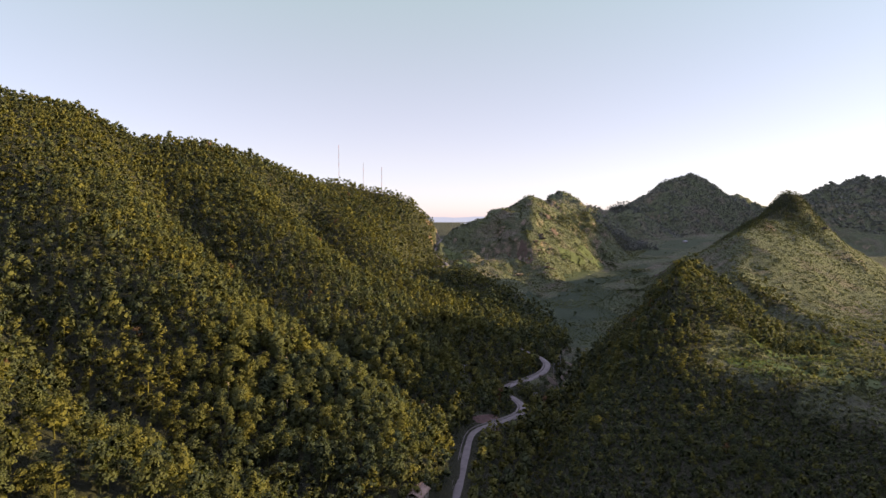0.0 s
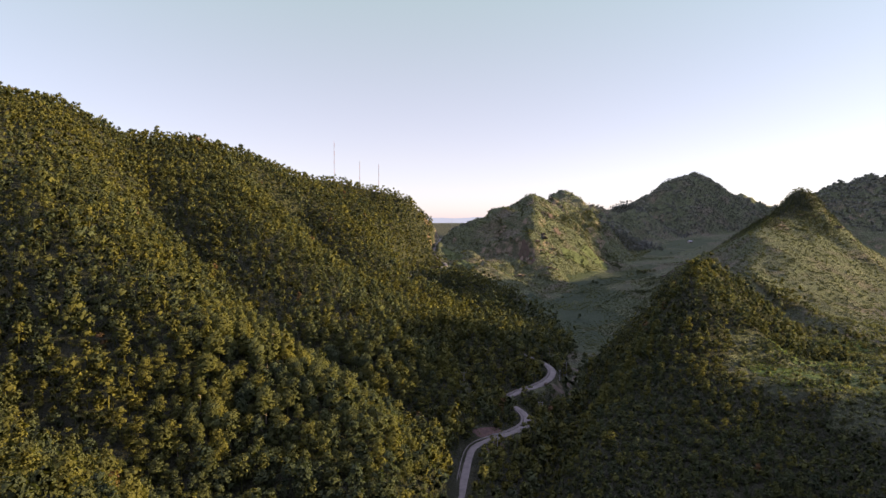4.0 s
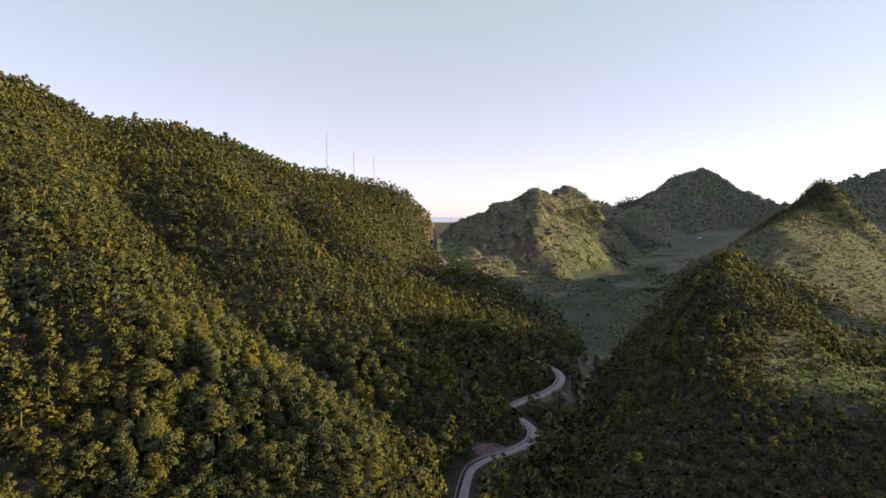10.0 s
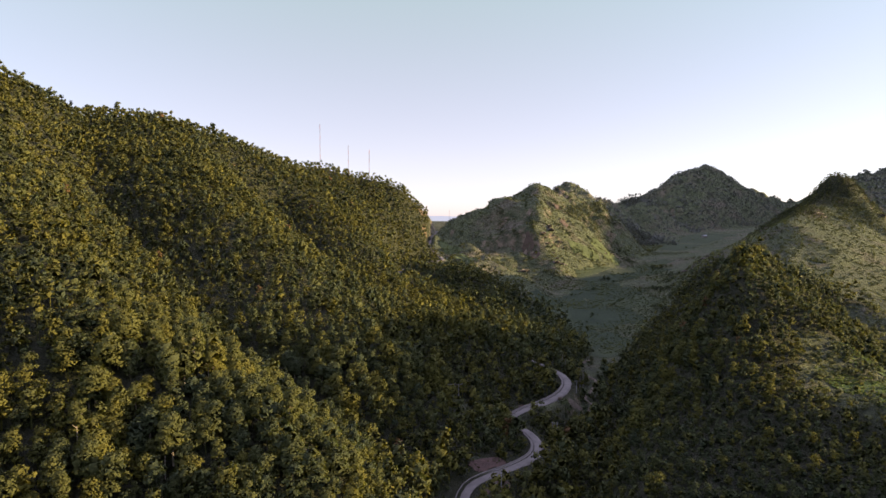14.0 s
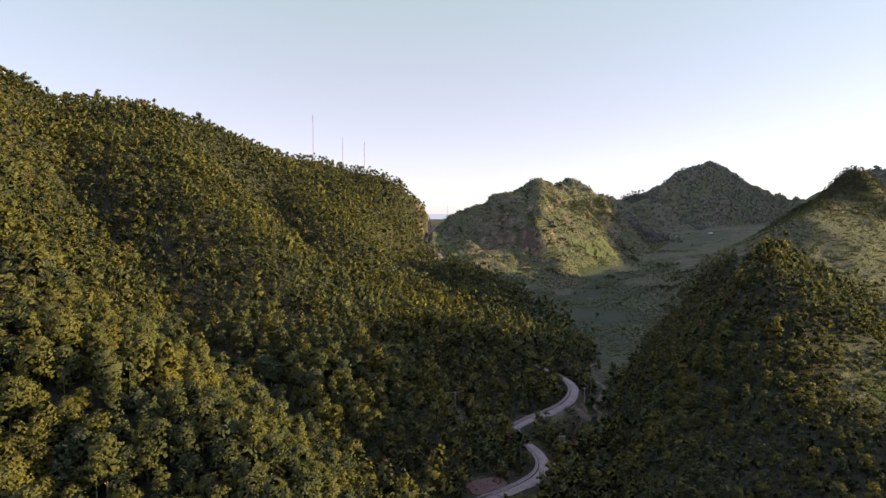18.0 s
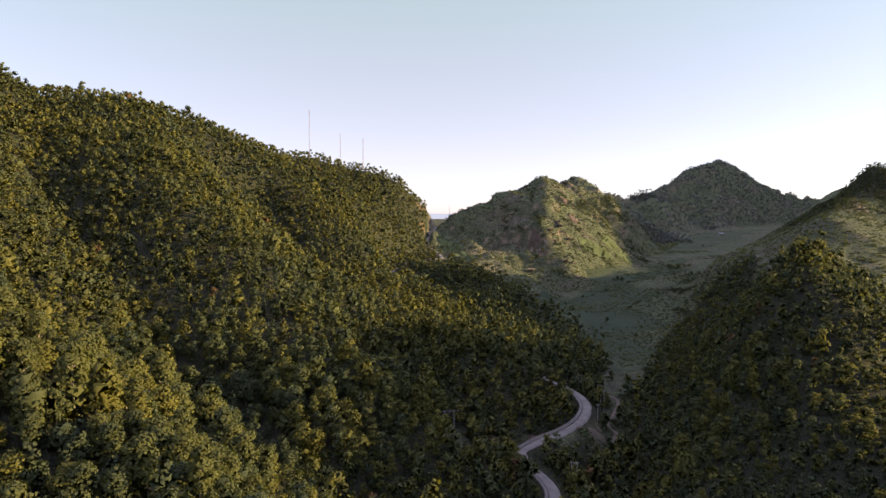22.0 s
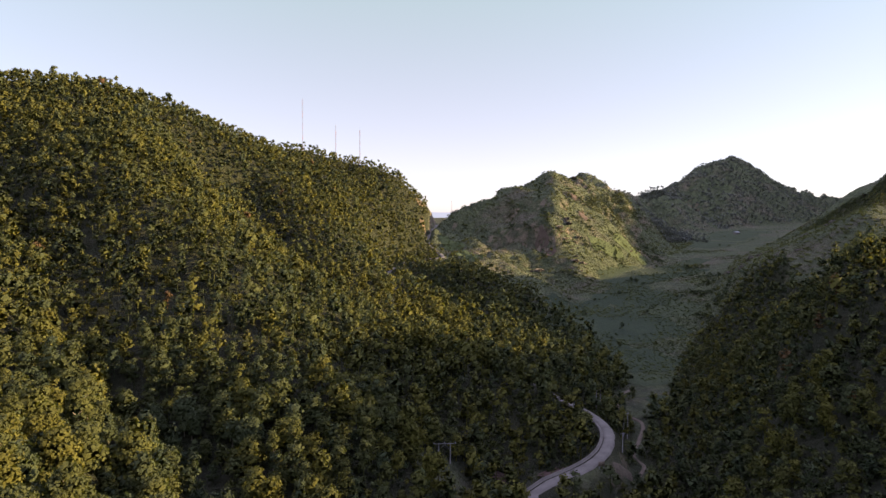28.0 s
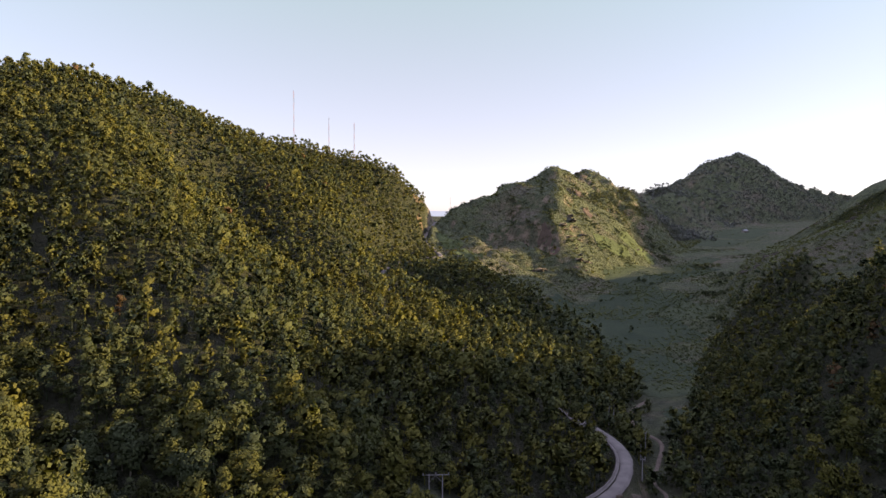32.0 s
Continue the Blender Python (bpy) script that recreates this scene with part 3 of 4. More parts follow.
def trunk(height_m, r):
    co, qs = [], []
    for k, (z, w) in enumerate(((-1.5, 1.25), (height_m * .5, .8), (height_m, .35))):
        for a in range(5):
            co.append((r * w * math.cos(a * 1.2566) + .12 * k, r * w * math.sin(a * 1.2566), z))
    for k in range(2):
        for a in range(5):
            qs.append((k * 5 + a, k * 5 + (a + 1) % 5, k * 5 + 5 + (a + 1) % 5, k * 5 + 5 + a))
    co = np.array(co)
    out = co * (1, 1, 0) + (1e-4, 0, 0)
    return co, np.array(qs), out / np.linalg.norm(out, axis=1)[:, None]


def scatter(x0, x1, y0, y1, step):
    gx, gy = np.meshgrid(np.arange(x0, x1, step), np.arange(y0, y1, step))
    gx, gy = gx.ravel(), gy.ravel()
    gx = gx + rng.uniform(-.48, .48, gx.size) * step
    gy = gy + rng.uniform(-.48, .48, gy.size) * step
    return gx, gy


def stand(name, variants, x, y, size, tone, label, category, sink=0.3, mat=None):
    """Many plants in one mesh."""
    cos, qs, tones, nos, n = [], [], [], [], 0
    z = height(x, y) - sink
    pick = rng.integers(0, len(variants), x.size)
    turn = rng.uniform(0, 6.283, x.size)
    sq = rng.uniform(.85, 1.2, x.size)
    for k, (co, q, no) in enumerate(variants):
        i = np.nonzero(pick == k)[0]
        if not len(i):
            continue
        c, s = np.cos(turn[i])[:, None], np.sin(turn[i])[:, None]
        g = size[i][:, None]
        px = (co[:, 0] * c - co[:, 1] * s) * g + x[i][:, None]
        py = (co[:, 0] * s + co[:, 1] * c) * g + y[i][:, None]
        pz = co[:, 2] * g * sq[i][:, None] + z[i][:, None]
        cos.append(np.stack([px, py, pz], -1).reshape(-1, 3))
        qs.append((q[None] + (n + np.arange(len(i)) * len(co))[:, None, None]).reshape(-1, 4))
        nos.append(np.stack([no[:, 0] * c - no[:, 1] * s, no[:, 0] * s + no[:, 1] * c, no[:, 2] + 0 * c], -1).reshape(-1, 3))
        tones.append(np.repeat(tone[i], len(co)))
        n += len(i) * len(co)
    me = quad_mesh(name, np.concatenate(cos), np.concatenate(qs), False, np.concatenate(tones), np.concatenate(nos))
    me.materials.append(mat or LEAVES)
    return tagged(new(name, me), label, category, kind="stuff")


def joined(a, b):
    """Two shapes in one; the soft normals are kept where both have them."""
    out = [np.concatenate([a[0], b[0]]), np.concatenate([a[1], b[1] + len(a[0])])]
    if len(a) > 2 and len(b) > 2:
        out.append(np.concatenate([a[2], b[2]]))
    return tuple(out)


def tree_shape(lumps, cards, card, with_trunk=True):
    spire = rng.uniform(.5, 1.0) if rng.random() < .3 else rng.uniform(0, .3)
    width, low, high = rng.uniform(2.7, 3.8) * (1 - .22 * spire), rng.uniform(.6, 1.8), rng.uniform(6.6, 9.6) + 1.6 * spire
    c = crown(lumps, cards, card, width, low, high, spire, 1.15 if lumps > 5 else 1.0)
    return joined(c, trunk(6, .16)) if with_trunk else c


def tuft():
    """A tuft of coarse grass: a few leaning blades."""
    co, no = [], []
    for k in range(5):
        a, g = k * 1.2566 + rng.uniform(-.4, .4), rng.uniform(.6, 1.2)
        d, e = np.array([math.cos(a), math.sin(a), 0]), np.array([-math.sin(a), math.cos(a), 0])
        co += [e * .35 * g, -e * .35 * g, d * .9 * g - e * .28 * g + (0, 0, .55 * g), d * .9 * g + e * .28 * g + (0, 0, .75 * g)]
        no += [(d * -.3 + (0, 0, .9))] * 4
    return np.array(co), np.arange(20).reshape(5, 4), np.array(no) / .949


NEAR = [tree_shape(8, 46, .22) for _ in range(16)]
SMALL = [tree_shape(3, 14, .36, False) for _ in range(10)]
MIDDLE = [tree_shape(4, 18, .31) for _ in range(14)]
FARTREE = [tree_shape(3, 7, .48, False) for _ in range(12)]
BUSH = [crown(1, 9, .26, 1.5, .1, 1.3) for _ in range(8)]
SCRUB = [crown(1, 6, .36, 2.0, .1, 1.7) for _ in range(8)]
TUFT = [tuft() for _ in range(6)]
UNDER = [crown(2, 20, .17, 1.5, .2, 2.0) for _ in range(8)]


def open_ground(x, y):
    d, _, _ = along(x, y, ROAD_FINE)
    return d > np.where(y > 400, np.where(y > 690, 3.2, 1.9), 4.6 + rng.uniform(0, 2.5, x.size))


tx, ty = scatter(-540, 420, -40, 800, 4.5)
keep = (forest(tx, ty) > .5) & open_ground(tx, ty)
dc, cs, _, _ = along(tx, ty, CREST)
keep &= ~((cs > 0) & (dc > 25))
hidden = ~((np.abs(tx) < .80 * ty + 16) & (100 - height(tx, ty) < .53 * ty))
keep &= np.hypot(tx - 377, ty - 637) > 60
keep &= ~hidden | (rng.random(tx.size) < np.where((np.abs(tx) < 200) & (ty < 260), .9, .05))
tx, ty, hidden = tx[keep], ty[keep], hidden[keep]
tone = np.clip(.53 + .2 * vnoise(tx, ty, 45, 31) + rng.normal(0, .24, tx.size), 0, .84)
tone = np.where(rng.random(tx.size) < .003, 1.0, tone)
size = np.clip(.92 + rng.normal(0, .20, tx.size) + .45 * (rng.random(tx.size) < .1) + .14 * vnoise(tx, ty, 30, 33), .42, 1.45)
size *= np.where(along(tx, ty, VALLEY)[1] < 0, .78, 1.0)          # smaller trees on the knoll side
size *= np.where((tx > 40) & (ty < 292) & (along(tx, ty, VALLEY)[1] < 0), .66, 1.0)          # brushwood below the shelf
size = np.where(along(tx, ty, CREST)[0] < 22, np.clip(size, .4, .9), size)      # lower trees on the windy crest
# how near the flight comes to each tree while it is ahead and below
dist = np.maximum(np.maximum((88 - height(tx, ty)) / .482, np.abs(tx - 8) / .763), ty - 198)
near, far = (dist < 150) & ~hidden, (dist > 310) | hidden
single = np.zeros(tx.size, bool)
single[np.argsort(np.where((tx < -20) & (ty > 150) & ~hidden, dist, 1e6))[:290]] = True
near &= ~single
stand("forest_near", NEAR, tx[near], ty[near], size[near], tone[near], "dense broadleaf forest with rounded olive-green crowns on the slope", "forest")
m = ~near & ~far
stand("forest_middle", MIDDLE, tx[m], ty[m], size[m], tone[m], "dense broadleaf forest covering the mountain side", "forest")
stand("forest_far", FARTREE, tx[far], ty[far], size[far], tone[far], "distant forest along the mountain ridge", "forest")


# second growth that closes the canopy on the steep upper slopes
qx, qy = scatter(-420, 70, 470, 792, 5.6)
keep = (forest(qx, qy) > .5) & open_ground(qx, qy)
dq, sq_, _, _ = along(qx, qy, CREST)
keep &= ~((sq_ > 0) & (dq > 12))
qx, qy = qx[keep], qy[keep]
stand("forest_second_growth", FARTREE, qx, qy, np.clip(.66 + rng.normal(0, .14, qx.size), .35, .9), np.clip(.5 + .2 * vnoise(qx, qy, 45, 31) + rng.normal(0, .2, qx.size), 0, .84), "younger trees that close the forest on the upper slope", "forest")


def mesh_of(name, shape, mat, tone=None, smooth=False):
    me = quad_mesh(name, shape[0], shape[1], smooth, None if tone is None else np.full(len(shape[0]), tone), shape[2] if len(shape) > 2 else None)
    me.materials.append(mat)
    return me


def limb(a, b, r0, r1):
    """A tapered bough from a to b."""
    a, b = np.array(a, float), np.array(b, float)
    w = (b - a) / np.linalg.norm(b - a)
    s = np.cross(w, (0.3, 0.9, 0.2))
    s /= np.linalg.norm(s)
    t = np.cross(w, s)
    co = [p + (s * math.cos(k * 1.5708) + t * math.sin(k * 1.5708)) * q for p, q in ((a, r0), (b, r1)) for k in range(4)]
    return np.array(co), np.array([(k, (k + 1) % 4, 4 + (k + 1) % 4, 4 + k) for k in range(4)])


# small trees that close the canopy on the knoll and the valley side below it
kx, ky = scatter(-20, 250, 150, 585, 3.5)
keep = (forest(kx, ky) > .5) & open_ground(kx, ky) & ((along(kx, ky, VALLEY)[1] < 0) | ((kx > -20) & (ky > 270) & (ky < 440)))
kx, ky = kx[keep], ky[keep]
stand("knoll_wood", SMALL, kx, ky, np.clip(.5 + rng.normal(0, .12, kx.size), .28, .8) * np.where((kx > 40) & (ky < 292), .7, 1.0), np.clip(.30 + .15 * vnoise(kx, ky, 30, 34) + rng.normal(0, .16, kx.size), 0, .84), "dense low wood of small dark green trees covering the knoll", "forest")

# brushwood on the shaded slope below the shelf
kx, ky = scatter(48, 176, 150, 296, 2.4)
keep = (forest(kx, ky) > .5) & (along(kx, ky, VALLEY)[1] < 0)
kx, ky = kx[keep], ky[keep]
stand("slope_brushwood", SCRUB, kx, ky, rng.uniform(.5, 1.2, kx.size), np.clip(.25 + .15 * vnoise(kx, ky, 18, 36) + rng.normal(0, .12, kx.size), 0, .8), "dense dark brushwood on the shaded slope", "bushes")

# low bushes on the verges of the road
vx, vy = scatter(-30, 95, 150, 412, 1.7)
dr = along(vx, vy, ROAD_FINE)[0]
keep = (dr > 3.3) & (dr < 9) & (rng.random(vx.size) < .7 + .4 * vnoise(vx, vy, 9, 35)) & (along(vx, vy, TRACK)[0] > 2.0)
vx, vy, dr = vx[keep], vy[keep], dr[keep]
stand("verge_bushes", BUSH, vx, vy, rng.uniform(.25, .6, vx.size) * np.clip(dr / 4, .6, 1.6), np.clip(.4 + rng.normal(0, .16, vx.size), 0, .84), "low dark green bushes and weeds on the road verges", "bushes", .1)

# undergrowth between the nearest trees
ux, uy = scatter(-190, 160, 150, 400, 6.0)
keep = (forest(ux, uy) > .5) & open_ground(ux, uy) & (np.abs(ux) < .82 * uy + 10) & (98 - height(ux, uy) < .58 * uy) & (np.hypot(ux - 10, np.maximum(uy - 190, 0)) < 150)
ux, uy = ux[keep], uy[keep]
stand("undergrowth", UNDER, ux, uy, rng.uniform(.8, 2.0, ux.size), np.clip(.5 + rng.normal(0, .18, ux.size), 0, .85), "dense green undergrowth between the forest trees", "undergrowth")

# trees that stand nearest to the flight, each one a thing
KINDS = []
for k, (lab, tn) in enumerate((("olive-green broadleaf tree with a rounded dense crown", .5), ("dark green broadleaf tree in the dense forest", .2), ("yellow-green broadleaf tree lit by the low sun", .8),
                               ("tall olive broadleaf tree with an uneven crown", .6), ("green broadleaf tree with a narrow crown", .4), ("reddish-brown withering tree among green ones", 1.0), ("slender tree with bare pale trunk and high crown", .55))):
    tree = tagged(new("tree"), lab + " on the slope", "tree", "forest trees on the slope")
    width, low, high = rng.uniform(2.9, 3.6), rng.uniform(1.2, 2.2), rng.uniform(7.6, 10.0)
    if k == 6:
        width, low, high = 2.3, 6.0, 13.0
    wood = trunk(high * .8, .17)
    for q in range(6):
        z0, a = low + q * .6, q * 2.1
        wood = joined(wood, limb((0.1, 0, z0), (1.4 * math.cos(a), 1.4 * math.sin(a), z0 + 1.3), .08, .03))
    new("trunk", mesh_of("trunk", wood, BARK)).parent = tree
    new("crown", mesh_of("crown", crown(12, 95, .20, width, low, high, .5 if k == 4 else .1), LEAVES, tn)).parent = tree
    KINDS.append(tree)
free = list(KINDS)
zs = height(tx, ty)
for i in np.nonzero(single)[0]:
    k = 5 if tone[i] > .95 else 6 if rng.random() < .07 else int(np.argmin([abs(tone[i] + rng.normal(0, .1) - v) for v in (.5, .2, .8, .6, .4)]))
    m4 = pose(tx[i], ty[i], zs[i] - .3, 0, 0, rng.uniform(0, 360))
    if KINDS[k] in free:
        free.remove(KINDS[k])
        KINDS[k].matrix_basis = m4
        KINDS[k].scale = (size[i],) * 3
    else:
        t = copy_thing(KINDS[k], m4)
        t.scale = (size[i],) * 3
# taller trees that break the line of the ridge
for k, (x, y, g) in enumerate(((-300, 590, 1.35), (-290, 597, 1.2), (-282, 603, 1.5), (-352, 548, 1.3), (-236, 640, 1.35), (-212, 660, 1.2), (-160, 706, 1.25), (-60, 770, 1.3), (-40, 773, 1.15))):
    t = copy_thing(KINDS[(k * 2 + 1) % 5], pose(x, y, float(height(x, y)) - .3, 0, 0, k * 50))
    t.scale = (g * .8, g * .8, g)
    tagged(t, "tall broadleaf tree standing above the ridge line", "tree", "trees on the ridge")
# trees that close in on the road where it turns round the spur
for k, (x, y, g) in enumerate(((34.6, 321.5, .85), (33.4, 316, .95), (32.2, 326.5, .95), (35.8, 317.5, .7), (30.5, 321, 1.05), (59.5, 382, .8), (56, 388, .9), (51.5, 395, .95), (47, 402, 1.0), (61.5, 377, .7))):
    t = copy_thing(KINDS[(k * 3 + 1) % 5], pose(x, y, float(height(x, y)) - .3, 0, 0, k * 70))
    t.scale = (g,) * 3
    tagged(t, "leafy green tree leaning over the road bend", "tree", "trees beside the road")
# round trees in a row between the shelf and the grassy cone
for k, (x, y, g) in enumerate(((201, 362, .62), (207, 368, .5), (213, 373, .66), (220, 378, .74), (227, 380, .7), (234, 378, .78), (238, 371, .6), (238, 361, .66), (240, 350, .5), (241, 339, .6), (243, 392, .7), (248, 387, .62), (251, 379, .74), (251, 371, .66), (249, 361, .7), (247, 351, .58), (246, 343, .7), (235, 392, .55), (227, 391, .5))):
    t = copy_thing(KINDS[(k * 2 + 1) % 5], pose(x, y, float(height(x, y)) - .5, 0, 0, k * 40))
    t.scale = (g * 1.1, g * 1.1, g * .8)
    tagged(t, "dark rounded tree at the edge of the terraced plots", "tree", "trees along the plots")
for k in free:
    for o in (*k.children, k):
        bpy.data.objects.remove(o)


gx, gy = scatter(200, 420, 900, 1180, 5)
keep = forest(gx, gy) > .5
gx, gy = gx[keep], gy[keep]
stand("far_groves", FARTREE, gx, gy, rng.uniform(.7, 1.25, gx.size), np.clip(.3 + rng.normal(0, .15, gx.size), 0, .8), "dark groves of trees on the far hill slopes", "forest", 1.8, HAZED_SCRUB)

# bushes on the open hills
bx, by = scatter(-60, 640, 240, 1000, 4.4)
wooded = forest(bx, by) > .5
dv, vs, _, w = along(bx, by, VALLEY)
steep = np.hypot(height(bx + 3, by) - height(bx - 3, by), height(bx, by + 3) - height(bx, by - 3)) / 6
keep = ~wooded & (dv > w + 3) & open_ground(bx, by) & (rng.random(bx.size) < .12 + 1.1 * np.clip(vnoise(bx, by, 26, 41) - .1, 0, 1) + .15 * (steep > .8)) & ((by < 640) | (bx > 330) | (rng.random(bx.size) < .10))
bx, by = bx[keep], by[keep]
stand("bushes", BUSH, bx, by, np.where((bx > 240) & (by > 430), rng.uniform(.25, .9, bx.size), rng.uniform(.7, 2.2, bx.size)), np.clip(.5 + rng.normal(0, .18, bx.size), 0, .84), "scattered low green bushes on the open grassy hills", "bushes")
fx, fy = rng.uniform(200, 880, 28000), rng.uniform(820, 1345, 28000)
dv, vs, _, w = along(fx, fy, VALLEY)
keep = (rng.random(fx.size) < np.where(fx > 430, .95, .6) + .3 * vnoise(fx, fy, 80, 43)) & (dv > w + 4) & ((fy > 1000) | (fx > 520))
fx, fy = fx[keep], fy[keep]
stand("far_bushes", SCRUB, fx, fy, rng.uniform(.8, 2.6, fx.size), np.clip(.45 + rng.normal(0, .15, fx.size), 0, .85), "trees and scrub covering the distant hills", "bushes", 1.2, HAZED_SCRUB)


# shrubs and garden crops on the sunlit shelf beside the knoll
sx_, sy_ = scatter(128, 300, 170, 430, 3.0)
dv, vs, _, w = along(sx_, sy_, VALLEY)
keep = (forest(sx_, sy_) < .5) & (vs < 0) & (dv > w + 20) & (rng.random(sx_.size) < np.where(sx_ > 206, .62, .85) + .5 * vnoise(sx_, sy_, 18, 45)) & ~((sx_ > 146) & (sx_ < 212) & (sy_ > 266) & (sy_ < 324) & (rng.random(sx_.size) < .4))
sx_, sy_ = sx_[keep], sy_[keep]
lx, ly = [], []
for line in ([(131, 300), (148, 304), (165, 311)], [(141, 293), (158, 300), (174, 306)], [(178, 297), (186, 294), (184, 284)], [(150, 262), (166, 268), (182, 272)], [(196, 330), (206, 322), (218, 318)], [(190, 262), (200, 272), (206, 284)]):
    for x, y in smooth_line(line, .9):
        lx.append(x + rng.normal(0, .7))
        ly.append(y + rng.normal(0, .9))
lx, ly = np.array(lx), np.array(ly)
stand("terrace_hedges", UNDER, lx, ly, rng.uniform(.5, 1.5, lx.size), np.clip(.2 + rng.normal(0, .12, lx.size), 0, .7), "dark green hedges between the terraced plots", "hedge")
stand("shelf_shrubs", UNDER, sx_, sy_, rng.uniform(.35, 1.5, sx_.size), np.clip(.66 + rng.normal(0, .17, sx_.size), 0, .84), "bright green shrubs and garden crops on the sunlit shelf", "shrubs", .3, GREENS)
kx, ky = rng.uniform(300, 445, 9000), rng.uniform(560, 705, 9000)
kd = np.hypot(kx - 377, ky - 637)
rim = along(kx, ky, [p[:2] for p in KNOB_RIDGE[3:8]])[0]
keep = rng.random(kx.size) < np.maximum(np.interp(kd + .35 * (kx - 377), [0, 26, 38, 50, 58], [.9, .8, .5, .15, 0]), np.interp(rim, [0, 7, 14], [.75, .5, 0])) + .45 * vnoise(kx, ky, 12, 48) * (kd < 60)
kx, ky = kx[keep], ky[keep]
stand("hilltop_thicket", FARTREE, kx, ky, rng.uniform(.2, .5, kx.size), np.clip(.36 + rng.normal(0, .18, kx.size), 0, .84), "dense green thicket on the top of the conical hill", "thicket", .4)
hx, hy = rng.uniform(-10, 430, 16000), rng.uniform(640, 1000, 16000)
dv, vs, _, w = along(hx, hy, VALLEY)
keep = (forest(hx, hy) < .5) & (dv > w + 4) & (rng.random(hx.size) < .9 * np.clip(vnoise(hx, hy, 26, 46) * 2 - .1, 0, 1) * np.where(hx - 118 > (hy - 720) * .35, .3, 1) + .6 * ((hy > 855 + 20 * vnoise(hx, hy, 20, 47)) & (hx > 140)) + .05)
hx, hy = hx[keep], hy[keep]
stand("hill_scrub", BUSH, hx, hy, rng.uniform(.4, 1.5, hx.size) ** 1.2, np.clip(.5 + rng.normal(0, .2, hx.size), 0, .84), "low olive scrub covering the rugged hill", "scrub")


gx, gy = rng.uniform(0, 460, 60000), rng.uniform(180, 1000, 60000)
dv, vs, _, w = along(gx, gy, VALLEY)
keep = (forest(gx, gy) < .5) & (dv > w + 3) & ((vs < 0) | (gy > 640)) & (gx < .8 * gy) & open_ground(gx, gy) & (rng.random(gx.size) < .75 + .5 * vnoise(gx, gy, 15, 49))
gx, gy = gx[keep], gy[keep]
stand("rough_grass", TUFT, gx, gy, rng.uniform(.6, 1.7, gx.size), np.clip(.35 + .3 * vnoise(gx, gy, 40, 50) + rng.normal(0, .12, gx.size), 0, 1), "coarse grass tussocks covering the open hills", "grass", .1, GREENS)


# bushes and small trees along the crest of the rugged hill
rx_, ry_ = [], []
for x, y in (p[:2] for p in smooth_line([q[:2] for q in HILL_A], 2.2)):
    for _ in range(2):
        rx_.append(x + rng.normal(0, 3.0))
        ry_.append(y + rng.normal(0, 3.0))
rx_, ry_ = np.array(rx_), np.array(ry_)
keep = (rng.random(rx_.size) < .62 + .6 * vnoise(rx_, ry_, 22, 97)) & open_ground(rx_, ry_) & (ry_ < 1000)
rx_, ry_ = rx_[keep], ry_[keep]
stand("crest_bushes", SCRUB, rx_, ry_, rng.uniform(.6, 1.9, rx_.size), np.clip(.35 + rng.normal(0, .2, rx_.size), 0, .8), "dark bushes and small trees along the hill crest", "bushes", .6, HAZED_SCRUB)


# lines of bushes that follow the ledges of the rugged hill
LEDGE_LINES = [[(109, 818), (104, 769), (115, 755)], [(87, 750), (97, 740), (102, 719)], [(126, 772), (151, 761), (166, 744)], [(153, 746), (176, 751), (185, 747)], [(187, 813), (208, 802), (225, 800)],
               [(221, 806), (231, 792), (231, 769)], [(72, 790), (74, 779), (74, 751)], [(144, 822), (154, 798), (170, 794)]]
lx, ly = [], []
for line in LEDGE_LINES:
    for x, y in smooth_line(line, 1.1):
        if vnoise(x, y, 7, 98) > -.45:
            lx.append(x + rng.normal(0, .9))
            ly.append(y + rng.normal(0, .9))
for line in ([(149, 763), (153, 762), (157, 763)], [(142, 743), (153, 743), (162, 747)], [(177, 762), (178, 757), (175, 747), (183, 745)], [(178, 778), (185, 775)], [(204, 789), (221, 788), (236, 783)], [(108, 763), (109, 752), (107, 741)], [(114, 707), (127, 698)]):
    for x, y in smooth_line(line, .5):
        lx.append(x + rng.normal(0, 1.0))
        ly.append(y + rng.normal(0, 1.6))
lx, ly = np.array(lx), np.array(ly)
stand("ledge_bushes", BUSH, lx, ly, rng.uniform(.6, 1.9, lx.size), np.clip(.15 + rng.normal(0, .12, lx.size), 0, .7), "dark green bushes in broken lines along the hill ledges", "bushes", .3)

# small trees on the eastern shoulder of the rugged hill and in its hollows
lx, ly = rng.uniform(145, 235, 1500), rng.uniform(795, 900, 1500)
keep = (np.abs((ly - 795) - (lx - 150) * .95 + 4) < 26 + 10 * vnoise(lx, ly, 18, 99)) & (vnoise(lx, ly, 12, 100) > -.35)
lx, ly = list(lx[keep]), list(ly[keep])
for x, y, r in ((75, 785, 4), (77, 779, 4), (74, 775, 3), (87, 743, 5), (84, 746, 4), (61, 697, 6), (196, 800, 7), (208, 802, 6), (220, 795, 4)):
    for _ in range(int(r * 2.2)):
        lx.append(x + rng.normal(0, r * .6))
        ly.append(y + rng.normal(0, r * .6))
lx, ly = np.array(lx), np.array(ly)
stand("hill_trees", FARTREE, lx, ly, rng.uniform(.26, .58, lx.size), np.clip(.45 + rng.normal(0, .18, lx.size), 0, .84), "small leafy green trees on the shoulder of the hill", "trees")

# low crops and weeds on the valley floor
lx, ly = rng.uniform(70, 330, 30000), rng.uniform(415, 850, 30000)
dv, vs, _, w = along(lx, ly, VALLEY)
